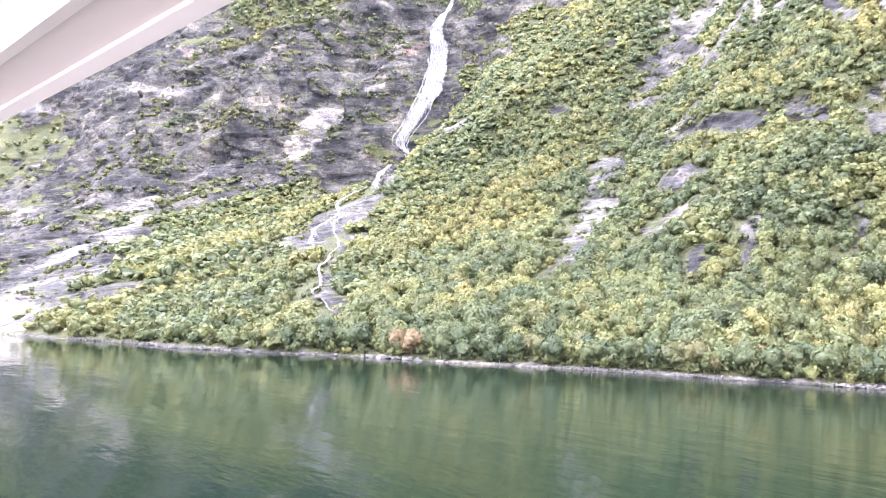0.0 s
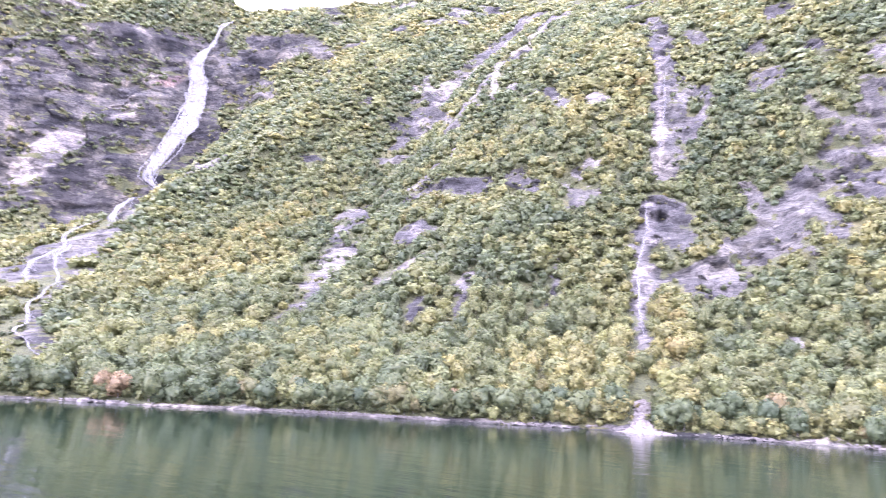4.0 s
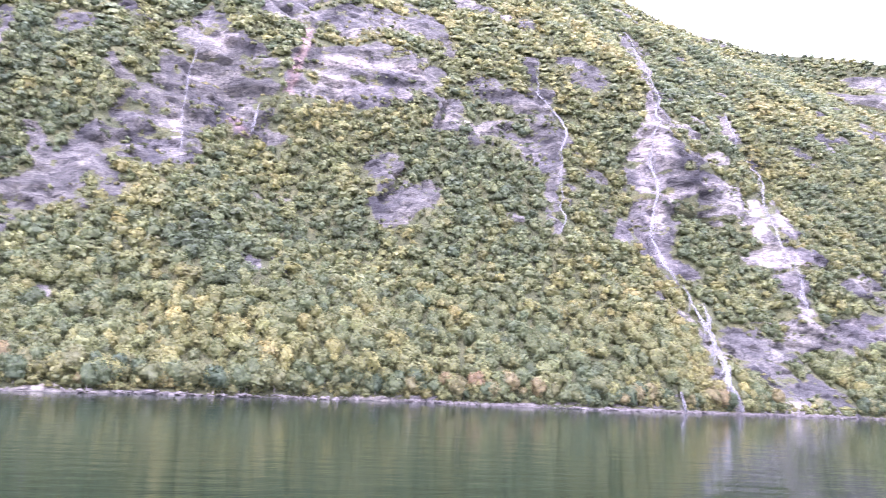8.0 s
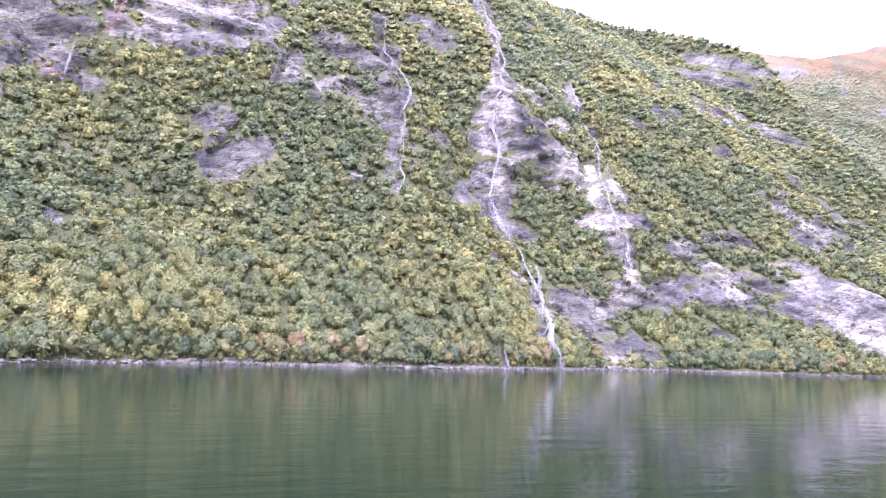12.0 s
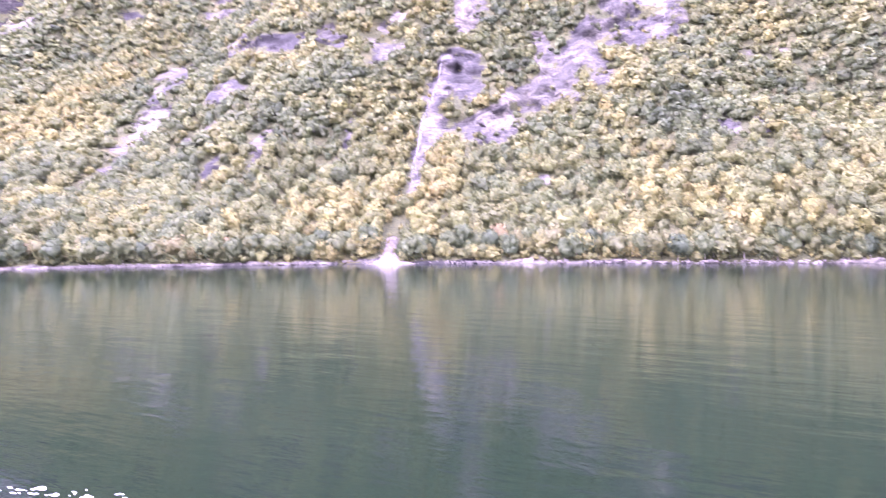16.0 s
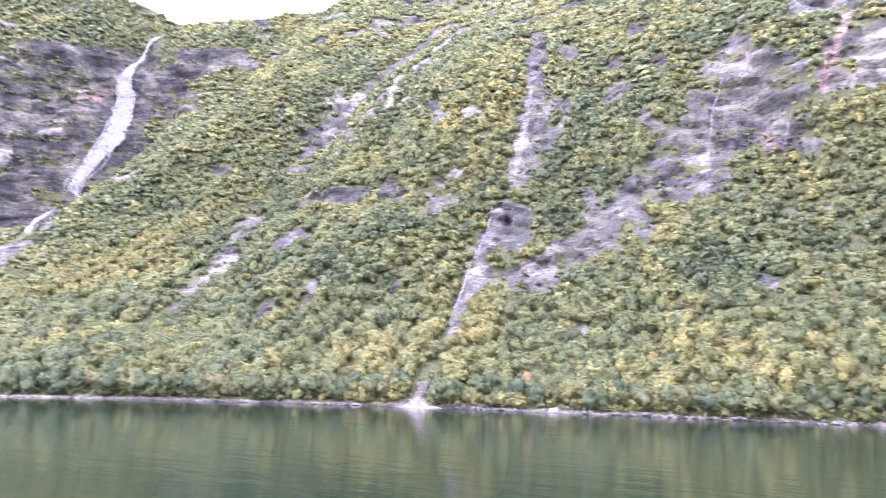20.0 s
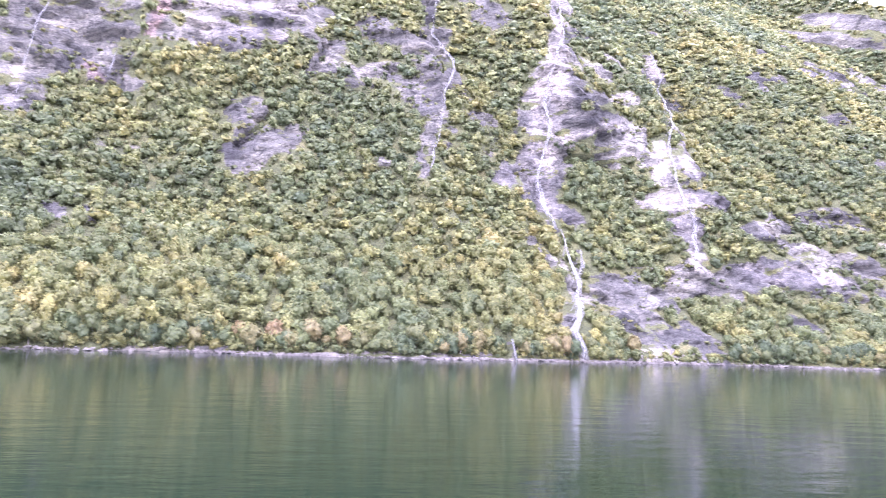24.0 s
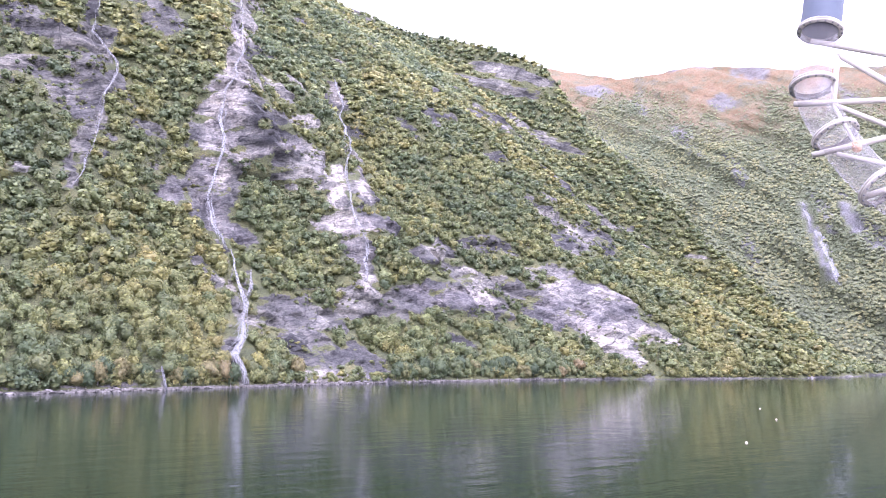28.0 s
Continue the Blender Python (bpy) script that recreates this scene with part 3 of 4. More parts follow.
# falls: (s, height, width) down their course
FALLS = {
    "main": [(-500, 355, 6.4), (-496, 317, 10.0), (-479, 260, 14.9), (-462, 207, 19.2), (-459, 180, 14.3), (-459, 152, 11.3), (-381, 93, 6.3)],
    "lowA": [(-381, 93, 5.0), (-378, 79, 6.0), (-355, 62, 3.3), (-323, 43, 1.4)],
    "lowB": [(-378, 79, 3.0), (-348, 61, 3.2), (-315, 45, 1.9), (-287, 31, 1.3), (-269, 23, 1.2), (-227, 11, 0.8)],
    "gully": [(-70, 205, 1.3), (-68, 173, 1.9), (-68, 132, 2.3)],
    "gullyL": [(-72, 102, 1.3), (-68, 82, 1.8), (-69, 61, 2.1), (-65, 40, 1.3), (-60, 26, 0.8)],
    "needle": [(57, 222, 1.6), (48, 183, 1.8), (42, 158, 1.7), (39, 130, 1.9), (37, 106, 1.3)],
    "pinkf": [(80, 152, 1.1), (77, 139, 1.7), (75, 128, 1.6)],
    "third": [(262, 223, 1.7), (250, 188, 2.5), (259, 170, 1.9), (243, 143, 2.0), (237, 120, 1.7), (227, 103, 1.6), (213, 83, 1.2)],
    "fourthA": [(383, 295, 2.1), (374, 265, 2.8), (343, 221, 3.2), (320, 181, 2.9), (306, 159, 2.8)],
    "fourthB": [(306, 159, 3.1), (303, 137, 4.6), (295, 112, 3.8), (287, 92, 4.0), (280, 75, 3.8), (284, 63, 2.4)],
    "fourthC": [(284, 63, 1.9), (276, 43, 2.4), (274, 34, 3.2), (260, 22, 5.5), (247, 12, 7.0), (249, 1, 7.5)],
    "fourthD": [(290, 53, 1.3), (279, 38, 1.3)],
    "fifth": [(440, 223, 2.9), (439, 198, 3.2), (415, 168, 1.8), (380, 130, 2.0), (364, 102, 3.4), (362, 86, 3.0), (361, 69, 3.3), (349, 51, 2.6)],
    "shorefall": [(214, 8, 0.7), (215, 0, 0.9)],
}


def stretch(s, z, rows):
    """How deep inside the given stretches a place lies: 1 at their line, 0 at their edge, below 0 outside."""
    best = np.full(np.shape(s), -9.0)
    for a, b, c, d, w in rows:
        dx, dz = c - a, d - b
        t = np.clip(((s - a) * dx + (z - b) * dz) / max(dx * dx + dz * dz, 1e-6), 0, 1)
        best = np.maximum(best, 1 - np.hypot(s - a - t * dx, z - b - t * dz) / w)
    return best


def crest(s):
    ks = sorted(CREST)
    return np.interp(s, ks, [CREST[k] for k in ks]) + 5 * fbm(s / 25, s * 0, 61, 3)


FALL_ROWS = [(a[0], a[1], b[0], b[1], 0.4 * max(a[2], b[2]) + 0.5) for c in FALLS.values() for a, b in zip(c, c[1:])]
OPEN_ROWS = [(a, b - 2.0, c, d - 2.0, w + 1.6) for a, b, c, d, w in FALL_ROWS] + [(-58, 0, -58, 10, 4.5)]


def bare(s, z):
    """1 on bare rock, 0 under scrub and trees."""
    ragged = 0.55 * fbm(s / 9, z / 9, 11, 4) + 0.3 * fbm(s / 30, z / 22, 12, 3)
    r = step(-0.2, 0.2, -0.5 * step(0.2, 0.6, fbm(s / 15, z / 7, 10, 3)) + np.maximum(stretch(s, z, ROCKS + PALE + WARM), np.minimum(stretch(s, z, FALL_ROWS), 0.5)) + ragged)
    shelf_scrub = step(0.3, 0.55, fbm((z - 0.6 * s) / 26, (s + z) / 110, 9, 3))
    far_cliff = (1 - 0.9 * shelf_scrub) * step(-470, -540, s + 40 * fbm(z / 60, s / 60, 13, 3)) * step(70, 120, z + 0.35 * (s + 540) + 25 * fbm(s / 40, z / 40, 14, 3)) * step(1.0, 0.55, z / crest(s) + 0.25 * fbm(s / 60, z / 60, 15, 3))
    low_cliff = step(-345, -385, s + 2.6 * z + 22 * fbm(z / 30, s / 30, 18, 3)) * step(130, 100, z)
    loose = step(0.55, 0.75, fbm(s / 26 + z / 60, z / 18, 16, 4)) * step(60, 120, z) * 0.9
    strand = step(0.9, 0.4, z + 0.6 * fbm(s / 9, s * 0, 17, 3))
    return np.clip(np.maximum.reduce([r, far_cliff, low_cliff * step(-0.55, -0.1, 0.2 - fbm(s / 30, z / 25, 19, 3)), loose, strand]), 0, 1)


def relief(s, z, rock):
    """What gullies, ribs and ledges add to the inland distance."""
    rib = 13 * fbm(s / 75 + z / 300, z / 170, 21, 3) + 4.5 * fbm(s / 24 + z / 90, z / 50, 22, 3)
    dip = z + 0.33 * s + 7 * fbm(s / 40, z / 40, 23, 3)
    ledge = (dip / 9 - np.floor(dip / 9)) * 2.4 + (dip / 3.1 - np.floor(dip / 3.1)) * 0.9
    wall = step(-420, -520, s)
    steep = z - 0.6 * s + 9 * fbm(s / 50, z / 50, 29, 3)
    shelf = step(-0.2, 0.5, fbm(s / 60, z / 60, 20, 2)) * ((steep / 31 - np.floor(steep / 31)) * 8 + (steep / 11 - np.floor(steep / 11)) * 1.6)
    chimney = 9 * np.abs(fbm(s / 26 + z / 110, z / 120, 27, 3)) + 3.5 * np.abs(fbm(s / 9, z / 45, 28, 3))
    crag = (2.2 - wall) * fbm(s / 11, z / 11, 24, 4) + (1 - wall) * 1.3 * np.floor(2.4 * fbm(s / 17, (z - 0.1 * s) / 7, 37, 4)) + (ledge - 1.6) * (1 - 0.85 * wall) + wall * (0.45 * shelf + chimney - 5 + 3.5 * np.floor(2.6 * fbm((s + 0.7 * z) / 30, (z - 0.5 * s) / 55, 35, 4)) + 1.6 * np.floor(2.4 * fbm((s + 0.4 * z) / 11, (z - 0.6 * s) / 20, 36, 3)))
    bite = 5 * step(0.0, 0.5, stretch(s, z, HOLLOWS) + 0.6 * fbm(s / 4, z / 4, 38, 3))
    lean = s - 0.35 * z
    rib = rib + 10 * step(-420, -330, s) * step(20, -60, s) * step(25, 90, z) * (np.abs(fbm(lean / 46, z / 260, 34, 3)) - 0.35)
    return (rib + rock * crag + 1.0 * fbm(s / 6, z / 6, 25, 3) + bite) * step(0, 16, z) + 2.0 * fbm(s / 12, s * 0, 26, 3)


def banked(s, z):
    """The slope's face with a low bank of rock at the water."""
    return inland(s, np.clip(z - 0.6, 0, 640)) + 0.6 * np.clip(z, 0, 0.6)


def on_slope(s, z):
    """World places on the near slope."""
    s, z = np.broadcast_arrays(np.asarray(s, float), np.asarray(z, float))
    d = banked(s, z) + relief(s, z, bare(s, z))
    x, y = world(s, d)
    return np.stack([x, y, z], -1)


def sheet(rows, cols):
    k = np.arange((rows - 1) * cols).reshape(rows - 1, cols)[:, :-1].ravel()
    return np.stack([k, k + 1, k + cols + 1, k + cols], 1)


def build_hillside():
    cs = np.concatenate([np.arange(-900, -720, 6.0), np.arange(-720, 770, 2.5), np.arange(770, 905, 6.0)])
    up = np.concatenate([[-0.012, -0.004], np.linspace(0, 1, 270) ** 1.3])
    s, v = np.meshgrid(cs, up)
    z = v * crest(s)
    z[0], z[1] = -6.0, -1.5
    rock = bare(s, z)
    d = banked(s, z) + relief(s, np.maximum(z, 0), rock)
    d[0] -= 14.0
    d[1] -= 3.0
    backs = [(s[-1], d[-1] + g, z[-1] - f, rock[-1] * 0) for g, f in ((25, 1), (80, 12), (200, 60), (420, 180))]
    s, d, z, rock = [np.concatenate([q, np.stack([b[k] for b in backs])]) for k, q in enumerate((s, d, z, rock))]
    x, y = world(s, d)
    me = raw_mesh("hillside", np.stack([x, y, z], -1).reshape(-1, 3), sheet(*s.shape), GROUND, True)
    light = step(-0.2, 0.4, stretch(s, z, PALE) + 0.3 * fbm(s / 7, z / 7, 31, 3))
    light = np.maximum(light, 0.15 * step(1.4, 0.8, z) * step(0.0, 0.4, fbm(s / 14, s * 0, 33, 3)))
    warm = step(-0.1, 0.4, stretch(s, z, WARM) + 0.3 * fbm(s / 5, z / 8, 32, 3))
    # darker towards the west, except on the pale stretches
    west_dark = 1 - 0.42 * step(-390, -460, s) * (1 - light)
    paint(me, "cover", np.stack([rock, light, warm, west_dark], -1).reshape(-1, 4))
    return tagged(new("hillside_ground", me), "steep fjord side of grey rock and moss", "hillside", kind="structure")


HILL = build_hillside()

# ---- the far side of the bay, by bearing from the bay's middle ----
BAY = (139.0, 0.0)
FAR_TOP = {24: 740, 38: 745, 41.5: 748, 44: 725, 46.5: 700, 48.4: 675, 51: 672, 53: 686, 54.7: 690, 57: 670, 61: 632, 65: 600, 85: 540, 105: 400}


def far_slope(a, z):
    """World places on the far hillside: bearing in degrees, height."""
    r = 1000 + 1.08 * z + ((34 - 16 * step(380, 560, z)) * fbm((a + 0.05 * z) / 3.2, z / 600, 41, 4) + 12 * fbm(a / 1.2, z / 60, 42, 3)) * step(0, 60, z)
    return np.stack([BAY[0] + r * np.sin(np.radians(a)), BAY[1] + r * np.cos(np.radians(a)), z], -1)


def far_heath(a, z):
    return step(450, 640, z + 6 * (a - 48) + 80 * fbm(a / 3, z / 110, 44, 5))


def build_far():
    ca = np.arange(24, 105, 0.3)
    a, v = np.meshgrid(ca, np.linspace(-0.01, 1, 170))
    ks = sorted(FAR_TOP)
    z = v * (np.interp(a, ks, [FAR_TOP[k] for k in ks]) + 9 * fbm(a / 3, a * 0, 43, 4))
    p = far_slope(a, np.maximum(z, 0))
    p[..., 2] = z
    last = p[-1] + np.array([400, 300, -60])
    p = np.concatenate([p, last[None]])
    a, z = np.concatenate([a, a[-1:]]), np.concatenate([z, z[-1:]])
    me = raw_mesh("far_hillside", p.reshape(-1, 3), sheet(*a.shape), MOOR, True)
    scar = step(0.5, 0.7, fbm(a / 2 + z / 130, z / 90, 45, 4)) * 0.8
    scar = np.maximum(scar, step(0.0, 0.5, stretch(a * 20, z, [(1215, 260, 1245, 120, 5), (1230, 280, 1252, 200, 4), (1268, 250, 1280, 200, 8)]) + 0.5 * fbm(a * 3, z / 14, 46, 4)))
    paint(me, "cover", np.stack([scar, far_heath(a, z), z * 0], -1).reshape(-1, 3))
    return tagged(new("far_hillside", me), "distant hillside of birch wood under rusty autumn moor", "hillside", kind="structure")


build_far()

# ---- the fjord ----
wv = np.array([[-3500, -3000, 0], [4200, -3000, 0], [4200, 3000, 0], [-3500, 3000, 0]], float)
tagged(new("water", raw_mesh("water", wv, np.array([[0, 1, 2, 3]]), WATER)), "dark green calm fjord water with low ripples", "water", kind="structure")


# ---- woods ----
def ball(level):
    """Corners of the triangles of a unit ball, without its underside."""
    bm = bmesh.new()
    bmesh.ops.create_icosphere(bm, subdivisions=level, radius=1.0)
    out = np.array([[tuple(v.co) for v in f.verts] for f in bm.faces if f.calc_center_median().z > -0.62])
    bm.free()
    return out


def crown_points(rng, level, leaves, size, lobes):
    """Triangles and rounded normals of a crown: a lobed hull open below, with loose leaves around it. About 1 high and
    0.95 wide.
    """
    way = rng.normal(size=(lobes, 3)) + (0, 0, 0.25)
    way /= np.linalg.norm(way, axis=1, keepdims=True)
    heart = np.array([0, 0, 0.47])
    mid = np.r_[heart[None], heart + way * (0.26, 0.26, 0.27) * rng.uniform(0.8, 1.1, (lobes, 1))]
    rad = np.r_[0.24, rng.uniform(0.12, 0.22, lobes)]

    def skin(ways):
        """Outermost point on the lobes along each direction from the heart, and its normal."""
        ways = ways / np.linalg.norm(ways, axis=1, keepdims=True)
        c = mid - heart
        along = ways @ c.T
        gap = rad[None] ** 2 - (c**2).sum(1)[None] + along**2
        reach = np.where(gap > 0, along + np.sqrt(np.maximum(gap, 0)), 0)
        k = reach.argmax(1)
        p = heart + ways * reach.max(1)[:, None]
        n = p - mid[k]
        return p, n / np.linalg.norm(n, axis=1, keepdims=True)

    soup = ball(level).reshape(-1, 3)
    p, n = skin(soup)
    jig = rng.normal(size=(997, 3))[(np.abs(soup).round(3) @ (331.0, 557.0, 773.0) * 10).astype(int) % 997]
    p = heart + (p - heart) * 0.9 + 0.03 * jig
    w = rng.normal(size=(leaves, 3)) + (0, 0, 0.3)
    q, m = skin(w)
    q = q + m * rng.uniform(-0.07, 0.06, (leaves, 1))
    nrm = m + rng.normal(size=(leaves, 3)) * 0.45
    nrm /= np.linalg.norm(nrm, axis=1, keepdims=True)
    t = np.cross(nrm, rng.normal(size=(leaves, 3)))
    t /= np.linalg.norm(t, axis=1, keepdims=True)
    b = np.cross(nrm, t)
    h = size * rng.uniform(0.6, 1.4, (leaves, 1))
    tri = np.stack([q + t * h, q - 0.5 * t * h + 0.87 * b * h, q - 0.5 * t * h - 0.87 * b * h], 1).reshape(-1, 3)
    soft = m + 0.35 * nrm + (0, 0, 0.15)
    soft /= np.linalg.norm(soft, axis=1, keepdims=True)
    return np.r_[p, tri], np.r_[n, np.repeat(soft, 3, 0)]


def tree_tints(rng, s, z):
    """A colour for each tree: drifts of dark, mid and yellowing green, a few rusty ones. Haze is painted in: paler and
    bluer with height.
    """
    pal = np.array([(0.07, 0.105, 0.078), (0.1, 0.138, 0.09), (0.14, 0.172, 0.098), (0.19, 0.205, 0.108), (0.225, 0.222, 0.122), (0.25, 0.21, 0.135)])
    u = 0.34 + 0.16 * fbm(s / 55, z / 60, 51, 3) + 0.14 * fbm(s / 17, z / 17, 52, 2) + rng.normal(size=len(s)) * 0.1
    f = np.clip(u, 0, 0.999) * 5
    i = np.minimum(f.astype(int), 4)
    g = (f - i)[:, None]
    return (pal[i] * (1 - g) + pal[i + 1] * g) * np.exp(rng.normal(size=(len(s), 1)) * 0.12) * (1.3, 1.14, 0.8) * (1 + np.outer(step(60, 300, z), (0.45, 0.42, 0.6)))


def plant(rng, places, heights, wide, level, leaves, size, lobes, kinds=12):
    """Corners, normals and owners of many crowns."""
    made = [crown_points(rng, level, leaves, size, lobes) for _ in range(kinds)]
    forms, softs = np.stack([m[0] for m in made]), np.stack([m[1] for m in made])
    n = len(places)
    pick = rng.integers(0, kinds, n)
    f, g = forms[pick], softs[pick]
    a = rng.uniform(0, 2 * np.pi, n)
    c, q = np.cos(a)[:, None], np.sin(a)[:, None]
    w = (heights * wide * rng.uniform(0.72, 1.25, n))[:, None]
    v = np.stack([(f[..., 0] * c - f[..., 1] * q) * w, (f[..., 0] * q + f[..., 1] * c) * w, f[..., 2] * heights[:, None]], -1)
    g = np.stack([g[..., 0] * c - g[..., 1] * q, g[..., 0] * q + g[..., 1] * c, g[..., 2]], -1)
    return (v + places[:, None]).reshape(-1, 3), g.reshape(-1, 3), np.repeat(np.arange(n), f.shape[1])


def scatter(rng, gap):
    """Places of trees about gap metres apart over the slope's face."""
    out_s, out_z = [], []
    grid = np.arange(1.2, 640, 1.5)
    for s in np.arange(-880, 765, gap * 0.87):
        d = inland(np.full_like(grid, s), grid)
        run = np.r_[0, np.cumsum(np.hypot(np.diff(d), np.diff(grid)))]
        spots = np.arange(rng.uniform(0, gap), run[-1], gap)
        z = np.interp(spots + rng.normal(size=len(spots)) * gap * 0.3, run, grid)
        out_s.append(s + rng.normal(size=len(z)) * gap * 0.3)
        out_z.append(z)
    s, z = np.concatenate(out_s), np.concatenate(out_z)
    keep = (z < crest(s) - 2) & (stretch(s, z, OPEN_ROWS) < 0) & (rng.uniform(size=len(s)) > 1.35 * np.maximum(bare(s, z), 0.85 * bare(s, z + 4)) - 0.05)
    high = (z > 330 + 3.0 * np.maximum(s - 200, 0) + 0.9 * np.maximum(-s - 120, 0)) | (s < -640)
    keep &= ~high | (rng.uniform(size=len(s)) < 0.15)
    return s[keep], z[keep]


def build_woods():
    rng = np.random.default_rng(5)
    all_v, all_n, all_t = [], [], []
    s, z = scatter(rng, 4.55)
    low_s, low_z = rng.uniform(-300, 600, 1400), rng.uniform(0.7, 4.0, 1400)
    free = stretch(low_s, low_z, OPEN_ROWS) < 0
    low_s, low_z = low_s[free], low_z[free]
    s, z = np.r_[s, low_s], np.r_[z, low_z]
    shrub = np.r_[np.zeros(len(s) - len(low_s)), np.ones(len(low_s))]
    near = (z < 42) & (s > -240) & (s < 440) & (shrub < 0.5)
    middle = ~near & (z < 175) & (s > -320) & (s < 560)
    upper = ~near & ~middle & (s > -330) & (s < 720) & (z < 330)
    by_rock = step(0.1, 0.6, np.maximum(bare(s, z + 4), bare(s, z + 8)))
    for pick, level, leaves, size, lobes, low, high, wide in ((near, 1, 400, 0.053, 17, 4.2, 10.0, 0.95), (middle, 1, 110, 0.098, 12, 4.0, 8.8, 1.1), (upper, 1, 28, 0.16, 8, 3.6, 8.0, 1.4), (~near & ~middle & ~upper, 1, 11, 0.2, 8, 3.6, 7.4, 1.5)):
        a, b = s[pick], z[pick]
        h = (low + (high - low) * rng.uniform(size=len(a)) ** 1.3) * (1 - shrub[pick] * rng.uniform(0.3, 0.75, len(a))) * (1 - 0.5 * by_rock[pick] * rng.uniform(size=len(a)))
        p = on_slope(a, b)
        p[:, 2] -= 0.14 * h
        v, g, own = plant(rng, p, h, wide, level, leaves, size, lobes)
        all_v.append(v)
        all_n.append(g)
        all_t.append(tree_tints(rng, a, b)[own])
    # low scrub on the ledges of the bare rock
    a, b = rng.uniform(-640, 680, 60000), rng.uniform(2, 330, 60000)
    stony = bare(a, b)
    on_ledge = (stony < 0.6) & (bare(a, b + 4) > 0.3) | (stony > 0.25) & ((stony < 0.7) | (fbm((b - 0.12 * a) / 6 + 2 * fbm(a / 40, b / 40, 57, 2), a / 45, 56, 3) > 0.3)) | (stony < 0.5) & (stretch(a, b, OPEN_ROWS) > 0)
    on_ledge &= (b < crest(a) - 4) & (stretch(a, b, FALL_ROWS) < -0.3) & (stretch(a, b, PALE) < 0.35)
    a, b = a[on_ledge], b[on_ledge]
    h = rng.uniform(0.9, 3.0, len(a)) * (1 + 0.5 * step(-400, -480, a))
    p = on_slope(a, b)
    p[:, 2] -= 0.2 * h
    v, g, own = plant(rng, p, h, 1.3, 1, 14, 0.24, 6)
    all_v.append(v)
    all_n.append(g)
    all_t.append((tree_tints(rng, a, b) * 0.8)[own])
    v, t = np.concatenate(all_v), np.concatenate(all_t)
    me = raw_mesh("birch_wood", v, np.arange(len(v)).reshape(-1, 3), LEAVES, True, np.concatenate(all_n))
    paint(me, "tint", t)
    tagged(new("birch_wood", me), "dense birch wood turning yellow on the steep slope", "trees", kind="stuff")


build_woods()


def build_far_woods():
    rng = np.random.default_rng(8)
    a, z = rng.uniform(36, 67, 38000), rng.uniform(2, 640, 38000)
    keep = (far_heath(a, z) < rng.uniform(0.05, 0.97, len(a)) ** 1.3) & (rng.uniform(size=len(a)) < (1000 + z) / 1500)
    keep &= stretch(a * 20, z, [(1215, 260, 1245, 120, 10), (1268, 250, 1280, 200, 10)]) < 0
    a, z = a[keep], z[keep]
    h = rng.uniform(5, 8.5, len(a)) * (1 - 0.35 * far_heath(a, z))
    v, g, own = plant(rng, far_slope(a, z) - np.stack([0 * h, 0 * h, 0.1 * h], -1), h, 1.35, 1, 1, 0.25, 6)
    # Haze put in: crown normals bent one way, tints evened and paled.
    g = g * 0.55 + np.array([-0.1, -0.3, 0.5])
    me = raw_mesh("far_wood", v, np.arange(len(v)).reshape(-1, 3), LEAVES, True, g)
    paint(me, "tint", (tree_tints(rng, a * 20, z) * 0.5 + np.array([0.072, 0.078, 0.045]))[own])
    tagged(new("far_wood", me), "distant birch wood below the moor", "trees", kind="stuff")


build_far_woods()


# ---- falls ----
def true_face(s, z):
    """The slope's face under a fall, with its hollows bridged."""
    d = banked(s, z) + relief(s, z, bare(s, z))
    k = 4
    wide = np.pad(d, 2 * k, mode="edge")
    low = np.min([wide[j : j + len(d) + 2 * k] for j in range(2 * k + 1)], axis=0)
    d = np.mean([low[j : j + len(d)] for j in range(2 * k + 1)], axis=0)
    x, y = world(s, d)
    return np.stack([x, y, z], -1)


def ribbon(place, s, z, off, half, push):
    p = np.stack([place(s + off - half, z), place(s + off, z), place(s + off + half, z)], 1)
    p[:, 1] += push * 0.35
    p += push
    k = 3 * np.arange(len(s) - 1)
    faces = np.concatenate([np.stack([k + j, k + j + 1, k + j + 4, k + j + 3], 1) for j in (0, 1)])
    return raw_mesh("strand", p.reshape(-1, 3), faces, FOAM, True)


